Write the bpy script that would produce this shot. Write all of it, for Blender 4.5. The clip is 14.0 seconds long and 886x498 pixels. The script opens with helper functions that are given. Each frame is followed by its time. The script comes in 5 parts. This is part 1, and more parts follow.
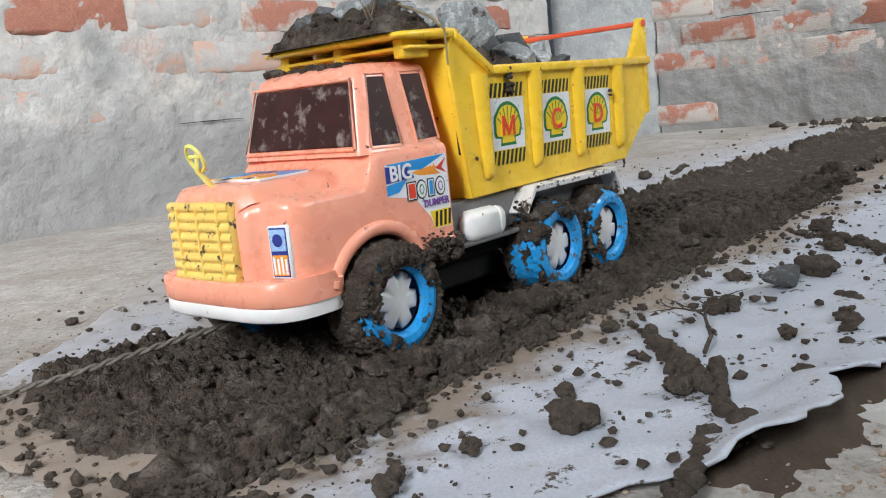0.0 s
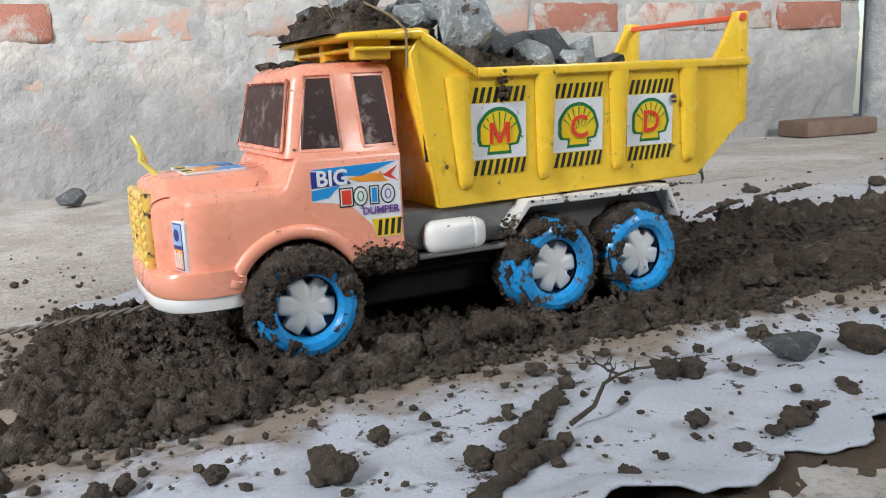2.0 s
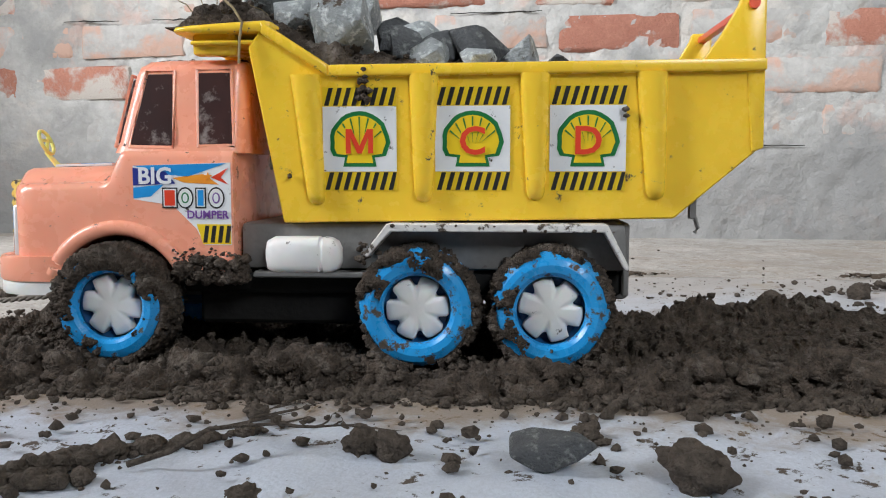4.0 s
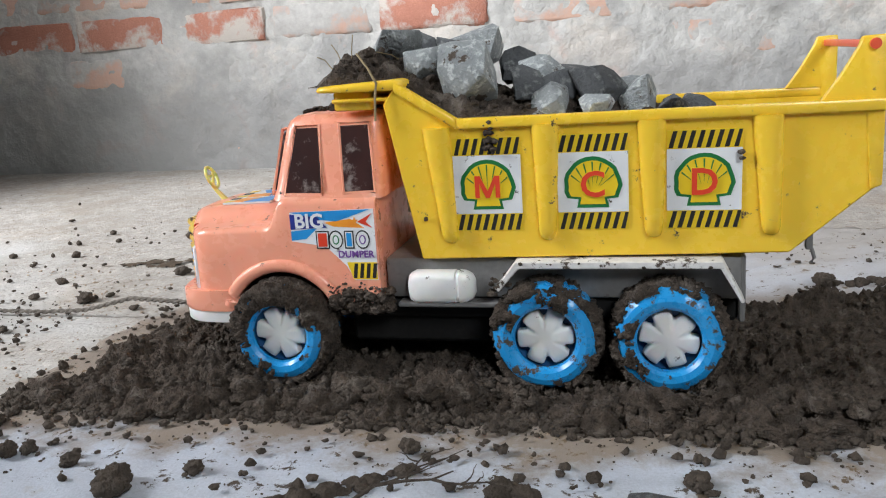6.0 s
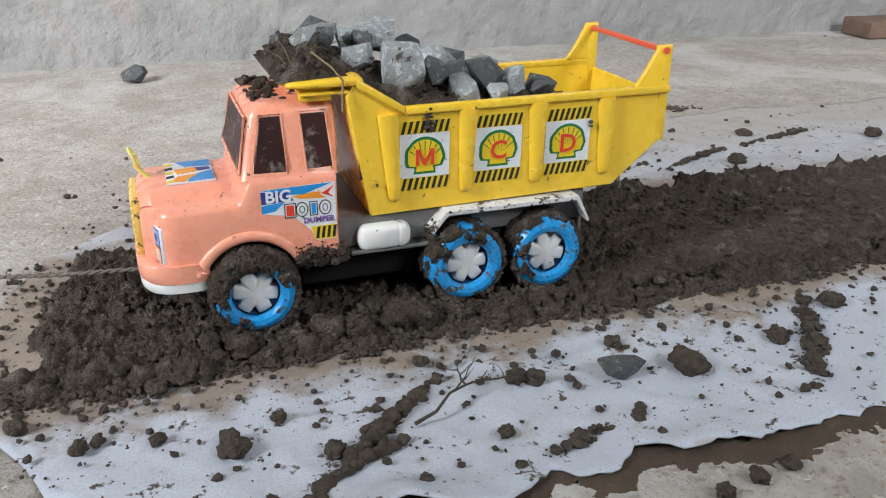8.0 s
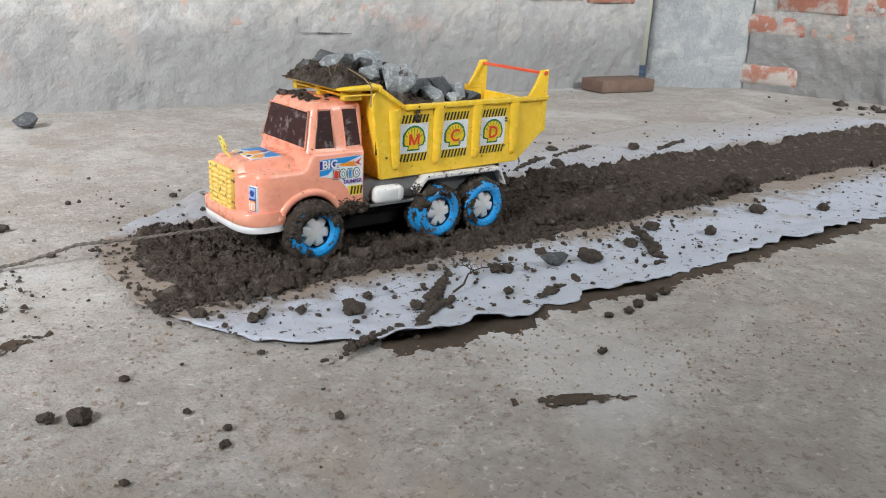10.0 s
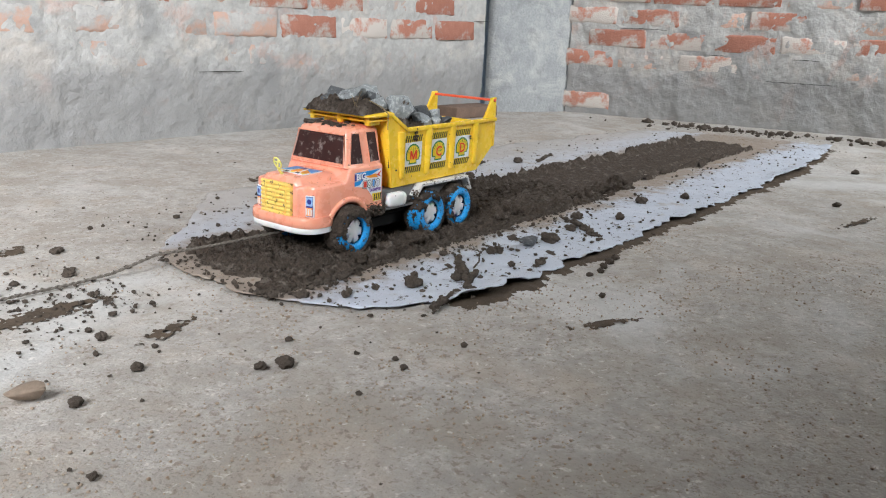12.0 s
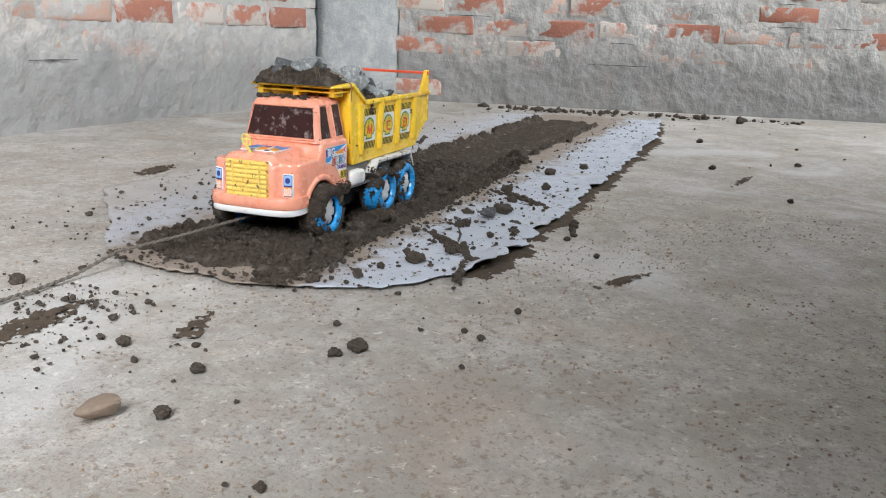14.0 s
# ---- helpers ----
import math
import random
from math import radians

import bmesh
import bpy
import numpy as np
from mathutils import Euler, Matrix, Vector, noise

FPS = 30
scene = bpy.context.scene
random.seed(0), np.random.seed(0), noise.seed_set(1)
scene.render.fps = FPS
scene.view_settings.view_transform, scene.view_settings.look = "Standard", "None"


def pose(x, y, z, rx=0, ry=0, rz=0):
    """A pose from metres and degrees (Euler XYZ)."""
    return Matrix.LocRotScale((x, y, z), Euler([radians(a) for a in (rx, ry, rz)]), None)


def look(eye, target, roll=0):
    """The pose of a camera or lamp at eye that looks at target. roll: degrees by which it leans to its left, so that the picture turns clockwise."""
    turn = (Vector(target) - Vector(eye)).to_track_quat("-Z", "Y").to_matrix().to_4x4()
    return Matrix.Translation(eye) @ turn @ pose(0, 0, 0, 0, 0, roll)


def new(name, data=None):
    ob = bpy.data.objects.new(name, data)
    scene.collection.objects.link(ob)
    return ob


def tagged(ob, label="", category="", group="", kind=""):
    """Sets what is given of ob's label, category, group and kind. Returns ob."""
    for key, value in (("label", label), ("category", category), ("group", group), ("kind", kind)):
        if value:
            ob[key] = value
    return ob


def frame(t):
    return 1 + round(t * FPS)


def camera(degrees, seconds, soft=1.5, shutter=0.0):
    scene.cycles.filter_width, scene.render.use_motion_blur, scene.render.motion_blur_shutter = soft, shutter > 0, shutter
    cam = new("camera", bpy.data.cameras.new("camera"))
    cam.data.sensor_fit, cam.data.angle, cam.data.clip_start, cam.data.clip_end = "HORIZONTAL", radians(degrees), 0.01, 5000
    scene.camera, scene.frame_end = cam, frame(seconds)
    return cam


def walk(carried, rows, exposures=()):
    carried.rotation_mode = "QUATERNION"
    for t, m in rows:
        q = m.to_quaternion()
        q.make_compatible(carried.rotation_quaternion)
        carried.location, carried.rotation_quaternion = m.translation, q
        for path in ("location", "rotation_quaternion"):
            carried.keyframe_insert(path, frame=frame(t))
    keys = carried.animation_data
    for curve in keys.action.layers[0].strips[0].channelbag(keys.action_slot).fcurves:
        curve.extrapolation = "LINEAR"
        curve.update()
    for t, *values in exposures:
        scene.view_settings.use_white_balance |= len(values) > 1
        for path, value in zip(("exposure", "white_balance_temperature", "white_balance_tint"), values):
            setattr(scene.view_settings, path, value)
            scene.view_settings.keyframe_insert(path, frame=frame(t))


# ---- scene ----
cam = camera(55.4, 14.0, soft=1.1)

# eye, target and lean along the close part of the path, then plain poses for the way back
PATH = [
    (0, (-0.310, -0.292, 0.128), (1.184, 0.995, -0.206), -5.7),
    (0.5, (-0.285, -0.323, 0.133), (1.034, 1.127, -0.258), -3.7),
    (1, (-0.248, -0.357, 0.134), (0.945, 1.196, -0.273), -3.0),
    (1.5, (-0.210, -0.385, 0.134), (0.768, 1.304, -0.297), -3.5),
    (2, (-0.127, -0.405, 0.142), (0.752, 1.350, -0.246), -2.5),
    (2.2, (-0.103, -0.410, 0.143), (0.765, 1.353, -0.228), -2.2),
    (4.3, (0.231, -0.390, 0.093), (-0.058, 1.581, -0.072), -1.2),
    (4.5, (0.244, -0.381, 0.112), (-0.104, 1.582, -0.049), -2.5),
    (5, (0.265, -0.373, 0.146), (-0.257, 1.552, -0.003), -4.9),
    (5.5, (0.230, -0.399, 0.181), (-0.297, 1.491, -0.207), -4.6),
    (6, (0.208, -0.425, 0.184), (-0.258, 1.466, -0.269), -3.6),
    (6.5, (0.137, -0.441, 0.205), (0.012, 1.494, -0.288), -1.5),
    (7, (0.082, -0.468, 0.255), (0.303, 1.425, -0.352), -1.1),
    (7.5, (0.020, -0.515, 0.280), (0.433, 1.327, -0.381), -0.8),
    (8, (-0.058, -0.519, 0.291), (0.573, 1.200, -0.513), 0.6),
    (8.2, (-0.076, -0.529, 0.281), (0.658, 1.159, -0.500), 1.5),
]
POSES = [
    (10.5, -0.505, -0.711, 0.280, 72.71, -2.35, -41.95),
    (11.0, -0.588, -0.702, 0.282, 72.81, -2.44, -46.34),
    (11.5, -0.682, -0.695, 0.290, 73.85, -2.73, -48.55),
    (12.0, -0.753, -0.681, 0.288, 74.80, -2.60, -53.06),
    (12.5, -0.818, -0.656, 0.271, 74.77, -2.91, -58.75),
    (13.0, -0.891, -0.596, 0.260, 74.93, -2.34, -65.57),
    (13.5, -0.890, -0.526, 0.254, 75.05, -1.33, -66.81),
    (14.0, -0.843, -0.448, 0.237, 75.44, -2.20, -68.95),
]
walk(cam, [(t, look(eye, target, roll)) for t, eye, target, roll in PATH]
     + [(t, pose(x, y, z, rx, ry, rz)) for t, x, y, z, rx, ry, rz in POSES],
     exposures=[(0.0, 0.41), (14.0, 0.41)])

# ---------------------------------------------------------------- light
FLOOR = -0.010
world = bpy.data.worlds.new("sky")
scene.world = world
world.use_nodes = True
wn, wl = world.node_tree.nodes, world.node_tree.links
sky = wn.new("ShaderNodeTexSky")
sky.sky_type, sky.sun_disc = "NISHITA", False
sky.sun_elevation, sky.sun_rotation = radians(48), radians(215)
wl.new(sky.outputs[0], wn["Background"].inputs[0])
wn["Background"].inputs[1].default_value = 0.12


def opening_light(name, centre, target, size, power, colour, spread=180):
    """A daylight area lamp set in an unseen opening of the room."""
    data = bpy.data.lights.new(name, "AREA")
    data.shape, data.size, data.size_y, data.energy, data.color = "RECTANGLE", size[0], size[1], power, colour
    data.spread = radians(spread)
    ob = new(name, data)
    ob.matrix_world = look(centre, target)
    return ob


opening_light("west_window_daylight", (-2.33, -1.05, 1.68), (0.0, -0.2, 0.3), (1.1, 1.4), 196, (0.92, 0.955, 1.0))
# added fill, no south window known; brightens the near side and east wall
opening_light("south_fill_light", (1.60, -2.13, 1.85), (2.35, 0.6, 0.5), (1.0, 1.0), 44, (0.90, 0.955, 1.0), 130)

# ---------------------------------------------------------------- materials


def surf(name, c1, c2, scale=30.0, rough=0.6, bump=0.2, fine=400.0, mud=0.0, mud_scale=60.0, metal=0.0, sss=0.0,
         third=None, third_scale=8.0, third_at=0.55, rough_var=0.1, bump_dist=0.002, island=0.0, smear=0.0, spec=0.5):
    """A surface of two tones, grain and relief; mud: share of dried splashes; third: a broad stain of another tone."""
    m = bpy.data.materials.new(name)
    m.use_nodes = True
    n, l = m.node_tree.nodes, m.node_tree.links
    b = n["Principled BSDF"]
    co = n.new("ShaderNodeTexCoord").outputs["Object"]

    def noisy(sc, detail=5.0, r=0.6):
        t = n.new("ShaderNodeTexNoise")
        t.inputs["Scale"].default_value, t.inputs["Detail"].default_value, t.inputs["Roughness"].default_value = sc, detail, r
        l.new(co, t.inputs["Vector"])
        return t.outputs["Fac"]

    def step(v, lo, hi):
        r = n.new("ShaderNodeMapRange")
        r.inputs["From Min"].default_value, r.inputs["From Max"].default_value = lo, hi
        l.new(v, r.inputs["Value"])
        return r.outputs["Result"]

    def blend(f, a, bb):
        x = n.new("ShaderNodeMix")
        x.data_type = "RGBA"
        l.new(f, x.inputs[0])
        for v, s in ((a, x.inputs[6]), (bb, x.inputs[7])):
            if isinstance(v, tuple):
                s.default_value = (*v, 1)
            else:
                l.new(v, s)
        return x.outputs[2]

    col = blend(step(noisy(scale), 0.35, 0.65), c1, c2)
    grain = noisy(fine, 3.0)
    col = blend(step(grain, 0.3, 0.75), col, tuple(0.5 * (p + q) * 0.8 for p, q in zip(c1, c2))) if bump > 0.05 else col
    if third:
        f3 = noisy(third_scale, 6.0, 0.65)
        if smear:
            a3 = n.new("ShaderNodeMath")
            a3.operation = "MULTIPLY_ADD"
            a3.inputs[1].default_value = smear
            l.new(n.new("ShaderNodeObjectInfo").outputs["Random"], a3.inputs[0])
            l.new(f3, a3.inputs[2])
            f3 = a3.outputs[0]
        col = blend(step(f3, third_at - 0.06, third_at + 0.06), col, third)
    rv = n.new("ShaderNodeMapRange")
    rv.inputs["To Min"].default_value, rv.inputs["To Max"].default_value = max(rough - rough_var, 0.02), min(rough + rough_var, 1)
    l.new(noisy(scale * 2.3), rv.inputs["Value"])
    ro = rv.outputs["Result"]
    if mud > 0:
        f = step(noisy(mud_scale, 8.0, 0.7), 0.70 - 0.3 * mud, 0.74 - 0.3 * mud)
        col = blend(f, col, (0.075, 0.056, 0.042))
        x = n.new("ShaderNodeMix")
        l.new(f, x.inputs[0])
        l.new(ro, x.inputs[2])
        x.inputs[3].default_value = 0.9
        ro = x.outputs[0]
    if island:
        g = n.new("ShaderNodeObjectInfo").outputs["Random"]
        h = n.new("ShaderNodeHueSaturation")
        r = n.new("ShaderNodeMapRange")
        r.inputs["To Min"].default_value, r.inputs["To Max"].default_value = 1 - island, 1 + island
        l.new(g, r.inputs["Value"])
        l.new(r.outputs["Result"], h.inputs["Value"])
        l.new(col, h.inputs["Color"])
        col = h.outputs["Color"]
    l.new(col, b.inputs["Base Color"])
    l.new(ro, b.inputs["Roughness"])
    b.inputs["Metallic"].default_value = metal
    b.inputs["Specular IOR Level"].default_value = spec
    if sss:
        b.inputs["Subsurface Weight"].default_value, b.inputs["Subsurface Scale"].default_value = sss, 0.004
    bp = n.new("ShaderNodeBump")
    bp.inputs["Strength"].default_value, bp.inputs["Distance"].default_value = bump, bump_dist
    l.new(grain, bp.inputs["Height"])
    l.new(bp.outputs[0], b.inputs["Normal"])
    return m


MUD = surf("mud", (0.155, 0.117, 0.090), (0.040, 0.031, 0.025), 190, 0.92, 1.0, 560, bump_dist=0.006, third=(0.19, 0.158, 0.132), third_scale=60, third_at=0.6, spec=0.25)
CLOD = surf("clod_earth", (0.135, 0.107, 0.085), (0.062, 0.049, 0.039), 140, 0.92, 1.0, 520, bump_dist=0.004, spec=0.25)
SALMON = surf("salmon_plastic", (0.88, 0.345, 0.225), (0.86, 0.37, 0.25), 35, 0.28, 0.05, 500, mud=0.25, mud_scale=120, sss=0.12, bump_dist=0.0006)
YELLOW = surf("yellow_plastic", (0.92, 0.60, 0.045), (0.89, 0.565, 0.040), 30, 0.27, 0.05, 400, mud=0.25, mud_scale=100, sss=0.08, bump_dist=0.0006)
PALE_YELLOW = surf("pale_yellow_plastic", (0.88, 0.62, 0.17), (0.86, 0.58, 0.14), 60, 0.30, 0.05, 500, mud=0.42, mud_scale=150, sss=0.15, bump_dist=0.0006)
BLUE = surf("blue_plastic", (0.015, 0.27, 0.62), (0.02, 0.30, 0.66), 60, 0.28, 0.05, 300, mud=0.47, mud_scale=130, bump_dist=0.0008)
NAVY = surf("navy_recess", (0.010, 0.060, 0.17), (0.012, 0.075, 0.20), 60, 0.4, 0.05, 300, bump_dist=0.0005)
WHITE = surf("white_plastic", (0.80, 0.79, 0.77), (0.72, 0.71, 0.69), 50, 0.38, 0.05, 300, mud=0.2, mud_scale=80, sss=0.1, bump_dist=0.0006)
DIRTY_WHITE = surf("muddy_white_plastic", (0.76, 0.75, 0.73), (0.66, 0.64, 0.61), 60, 0.45, 0.06, 300, mud=0.5, mud_scale=75, bump_dist=0.0008)
# near-black colour that paints the shade below the truck
BELLY_SHADE = surf("black_shade_underside", (0.014, 0.013, 0.012), (0.010, 0.0095, 0.009), 40, 0.9, 0.3, 300, mud=0.1, mud_scale=60, spec=0.2)
GREY = surf("grey_plastic", (0.20, 0.195, 0.19), (0.16, 0.155, 0.15), 40, 0.5, 0.08, 300, mud=0.25, mud_scale=60, bump_dist=0.0008)
RED = surf("orange_red_plastic", (0.85, 0.13, 0.06), (0.80, 0.11, 0.05), 40, 0.35, 0.05, 400, mud=0.12, mud_scale=80, sss=0.1, bump_dist=0.0006)
PANE = surf("smoked_plastic_pane", (0.045, 0.016, 0.014), (0.030, 0.012, 0.011), 60, 0.42, 0.05, 500, third=(0.24, 0.20, 0.185), third_scale=95, third_at=0.60, bump_dist=0.0004, spec=0.3)
BLACK = surf("black_print", (0.012, 0.012, 0.012), (0.02, 0.02, 0.02), 80, 0.4, 0.03, 300)
PAPER = surf("white_sticker", (0.80, 0.81, 0.82), (0.74, 0.75, 0.77), 70, 0.32, 0.05, 300, mud=0.27, mud_scale=160)
GREEN = surf("green_print", (0.010, 0.16, 0.045), (0.012, 0.18, 0.05), 80, 0.35, 0.03, 300)
PRINT_YELLOW = surf("yellow_print", (0.85, 0.60, 0.02), (0.82, 0.56, 0.02), 80, 0.33, 0.03, 300, mud=0.08, mud_scale=160)
PRINT_RED = surf("red_print", (0.72, 0.06, 0.025), (0.68, 0.05, 0.02), 80, 0.35, 0.03, 300)
PRINT_BLUE = surf("sky_blue_print", (0.015, 0.25, 0.62), (0.02, 0.28, 0.66), 80, 0.33, 0.03, 300)
PRINT_PALE = surf("pale_blue_print", (0.22, 0.42, 0.72), (0.40, 0.58, 0.80), 300, 0.33, 0.03, 300)
PRINT_NAVY = surf("navy_print", (0.02, 0.035, 0.22), (0.025, 0.04, 0.26), 80, 0.33, 0.03, 300)
PRINT_ORANGE = surf("orange_print", (0.85, 0.33, 0.03), (0.82, 0.28, 0.03), 80, 0.35, 0.03, 300)
PRINT_PURPLE = surf("purple_print", (0.16, 0.06, 0.28), (0.19, 0.08, 0.32), 80, 0.35, 0.03, 300)
STONE = surf("grey_stone", (0.34, 0.36, 0.36), (0.22, 0.235, 0.24), 70, 0.85, 0.9, 420, mud=0.36, mud_scale=55, third=(0.50, 0.52, 0.515), third_scale=210, third_at=0.57, bump_dist=0.0025, island=0.25)
DARK_STONE = surf("dark_stone", (0.115, 0.12, 0.125), (0.07, 0.072, 0.075), 70, 0.8, 0.8, 420, third=(0.22, 0.225, 0.22), third_scale=120, third_at=0.6, bump_dist=0.0025, island=0.2)
SHEET = surf("white_woven_sack", (0.585, 0.625, 0.70), (0.50, 0.535, 0.61), 14, 0.5, 0.35, 600, mud=0.37, mud_scale=85, third=(0.36, 0.31, 0.25), third_scale=17, third_at=0.66, bump_dist=0.0015)
CONCRETE = surf("dusty_concrete", (0.55, 0.512, 0.470), (0.34, 0.314, 0.284), 55, 0.9, 0.8, 260, mud=0.0, mud_scale=150, third=(0.35, 0.315, 0.275), third_scale=9.0, third_at=0.55, bump_dist=0.0022, spec=0.25)
PLASTER = surf("lime_smeared_plaster", (0.52, 0.505, 0.48), (0.39, 0.38, 0.36), 11, 0.93, 0.9, 60, third=(0.29, 0.285, 0.275), third_scale=5.5, third_at=0.57, bump_dist=0.006, spec=0.2)
CEMENT = surf("grey_cement", (0.42, 0.43, 0.425), (0.30, 0.31, 0.315), 10, 0.9, 0.8, 140, third=(0.45, 0.45, 0.43), third_scale=9, third_at=0.6, bump_dist=0.005, spec=0.2)
BRICK = surf("red_brick", (0.50, 0.230, 0.165), (0.40, 0.165, 0.115), 40, 0.9, 0.8, 300, third=(0.50, 0.45, 0.405), third_scale=19, third_at=0.66, bump_dist=0.003, island=0.14, spec=0.2, smear=0.24)
WASHED_BRICK = surf("plastered_brick", (0.50, 0.48, 0.455), (0.38, 0.365, 0.345), 11, 0.92, 0.55, 70, third=(0.50, 0.33, 0.26), third_scale=14, third_at=0.62, bump_dist=0.005, island=0.08, spec=0.2, smear=0.2)
# kept dark so the unseen walls and ceiling bounce little light
DULL = surf("dark_unseen_render", (0.15, 0.145, 0.14), (0.11, 0.107, 0.104), 5, 0.95, 0.6, 90, bump_dist=0.004, spec=0.2)
GRIT = surf("sandy_grit", (0.52, 0.43, 0.34), (0.34, 0.24, 0.17), 40, 0.9, 0.3, 900, spec=0.2)
GAP = surf("open_joint", (0.05, 0.047, 0.043), (0.035, 0.033, 0.03), 90, 0.95, 0.4, 300, spec=0.1)
ROPE = surf("dirty_rope", (0.24, 0.21, 0.18), (0.09, 0.075, 0.06), 300, 0.9, 0.6, 900, bump_dist=0.001)
STRAW = surf("dry_straw", (0.34, 0.26, 0.14), (0.22, 0.16, 0.08), 200, 0.8, 0.2, 600)
HORN = surf("translucent_yellow_plastic", (0.80, 0.72, 0.22), (0.76, 0.68, 0.18), 100, 0.3, 0.04, 400, sss=0.3)



def add_ragged_tint(m, near, far, colour, axis="Y", share=0.8, cut=True):
    """Another colour with a ragged edge, between two places along an axis; stains the sheet."""
    n, l = m.node_tree.nodes, m.node_tree.links
    b = n["Principled BSDF"]
    old = b.inputs["Base Color"].links[0].from_socket
    co = n.new("ShaderNodeTexCoord").outputs["Object"]
    xyz = n.new("ShaderNodeSeparateXYZ")
    l.new(co, xyz.inputs[0])
    t = n.new("ShaderNodeTexNoise")
    t.inputs["Scale"].default_value, t.inputs["Detail"].default_value, t.inputs["Roughness"].default_value = 16.0, 8.0, 0.7
    l.new(co, t.inputs["Vector"])
    a = n.new("ShaderNodeMath")
    a.operation = "MULTIPLY_ADD"
    a.inputs[1].default_value = 0.22
    l.new(t.outputs["Fac"], a.inputs[0])
    l.new(xyz.outputs[axis], a.inputs[2])
    r = n.new("ShaderNodeMapRange")
    r.inputs["From Min"].default_value, r.inputs["From Max"].default_value, r.inputs["To Max"].default_value = near + 0.11, far + 0.11, share
    l.new(a.outputs[0], r.inputs["Value"])
    x = n.new("ShaderNodeMix")
    x.data_type = "RGBA"
    q = n.new("ShaderNodeMapRange")
    q.inputs["From Min"].default_value, q.inputs["From Max"].default_value = 0.36, 0.30
    l.new(a.outputs[0], q.inputs["Value"])
    p = n.new("ShaderNodeMath")
    p.operation = "MULTIPLY"
    l.new(r.outputs["Result"], p.inputs[0])
    if cut:
        l.new(q.outputs["Result"], p.inputs[1])
    else:
        p.inputs[1].default_value = 1.0
    l.new(p.outputs[0], x.inputs[0])
    l.new(old, x.inputs[6])
    x.inputs[7].default_value = (*colour, 1)
    l.new(x.outputs[2], b.inputs["Base Color"])


def add_patches(m, scale, lo, hi, colour, share):
    """Cloudy patches of another colour, as dust and damp leave them."""
    n, l = m.node_tree.nodes, m.node_tree.links
    b = n["Principled BSDF"]
    old = b.inputs["Base Color"].links[0].from_socket
    t = n.new("ShaderNodeTexNoise")
    t.inputs["Scale"].default_value, t.inputs["Detail"].default_value, t.inputs["Roughness"].default_value = scale, 7.0, 0.66
    t.inputs["Distortion"].default_value = 0.4
    l.new(n.new("ShaderNodeTexCoord").outputs["Object"], t.inputs["Vector"])
    r = n.new("ShaderNodeMapRange")
    r.inputs["From Min"].default_value, r.inputs["From Max"].default_value, r.inputs["To Max"].default_value = lo, hi, share
    l.new(t.outputs["Fac"], r.inputs["Value"])
    x = n.new("ShaderNodeMix")
    x.data_type = "RGBA"
    l.new(r.outputs["Result"], x.inputs[0])
    l.new(old, x.inputs[6])
    x.inputs[7].default_value = (*colour, 1)
    l.new(x.outputs[2], b.inputs["Base Color"])


add_patches(CONCRETE, 7.3, 0.52, 0.66, (0.47, 0.39, 0.315), 0.40)
add_patches(CONCRETE, 3.7, 0.54, 0.68, (0.60, 0.575, 0.545), 0.6)
add_patches(CONCRETE, 31.0, 0.60, 0.70, (0.30, 0.255, 0.21), 0.5)
add_patches(CONCRETE, 150.0, 0.55, 0.63, (0.25, 0.205, 0.165), 0.8)
add_patches(CONCRETE, 330.0, 0.60, 0.66, (0.20, 0.170, 0.140), 0.8)
add_patches(CONCRETE, 2.3, 0.53, 0.62, (0.60, 0.60, 0.59), 0.5)
add_patches(CONCRETE, 105.0, 0.60, 0.68, (0.68, 0.64, 0.59), 0.7)
add_patches(CEMENT, 5.0, 0.50, 0.62, (0.50, 0.50, 0.48), 0.7)
add_patches(CEMENT, 13.0, 0.54, 0.66, (0.22, 0.225, 0.225), 0.7)
add_patches(PLASTER, 8.3, 0.52, 0.64, (0.56, 0.50, 0.44), 0.6)
add_patches(PLASTER, 9.7, 0.57, 0.66, (0.50, 0.34, 0.285), 0.6)
add_patches(PLASTER, 21.0, 0.58, 0.68, (0.30, 0.29, 0.27), 0.5)
add_ragged_tint(SHEET, -0.080, -0.044, (0.23, 0.16, 0.092))
add_ragged_tint(SHEET, 0.20, 0.36, (0.34, 0.285, 0.22), "Y", 0.65, False)
# a darker grey, ragged at its top, towards the foot of the brick walls
add_ragged_tint(PLASTER, 0.215, 0.105, (0.235, 0.230, 0.225), "Z", 0.75, False)
SOIL_SHADE = surf("brown_soil_and_shade", (0.12, 0.088, 0.062), (0.07, 0.052, 0.038), 40, 0.9, 0.7, 500, bump_dist=0.002, spec=0.25)

# ---------------------------------------------------------------- helpers


def mesh_of(name, bm, mats, smooth=True, angle=35):
    me = bpy.data.meshes.new(name)
    bm.to_mesh(me)
    bm.free()
    for m in (mats if isinstance(mats, (list, tuple)) else [mats]):
        me.materials.append(m)
    if smooth:
        me.shade_smooth()
        me.set_sharp_from_angle(angle=radians(angle))
    return me


SLIM = {"on": False}


def part(name, bm, mats, parent, label="", smooth=True, angle=35):
    """One mesh of a thing, built in the world's metres, under a thing or a part; the cab is narrower than the tipper."""
    if SLIM["on"]:
        for v in bm.verts:
            v.co.y = 0.018 + (v.co.y - 0.018) * 0.92
    ob = new(name, mesh_of(name, bm, mats, smooth, angle))
    ob.parent = parent
    if parent.type == "EMPTY":
        ob.matrix_parent_inverse = Matrix.Translation(-parent.location)
    return tagged(ob, label)


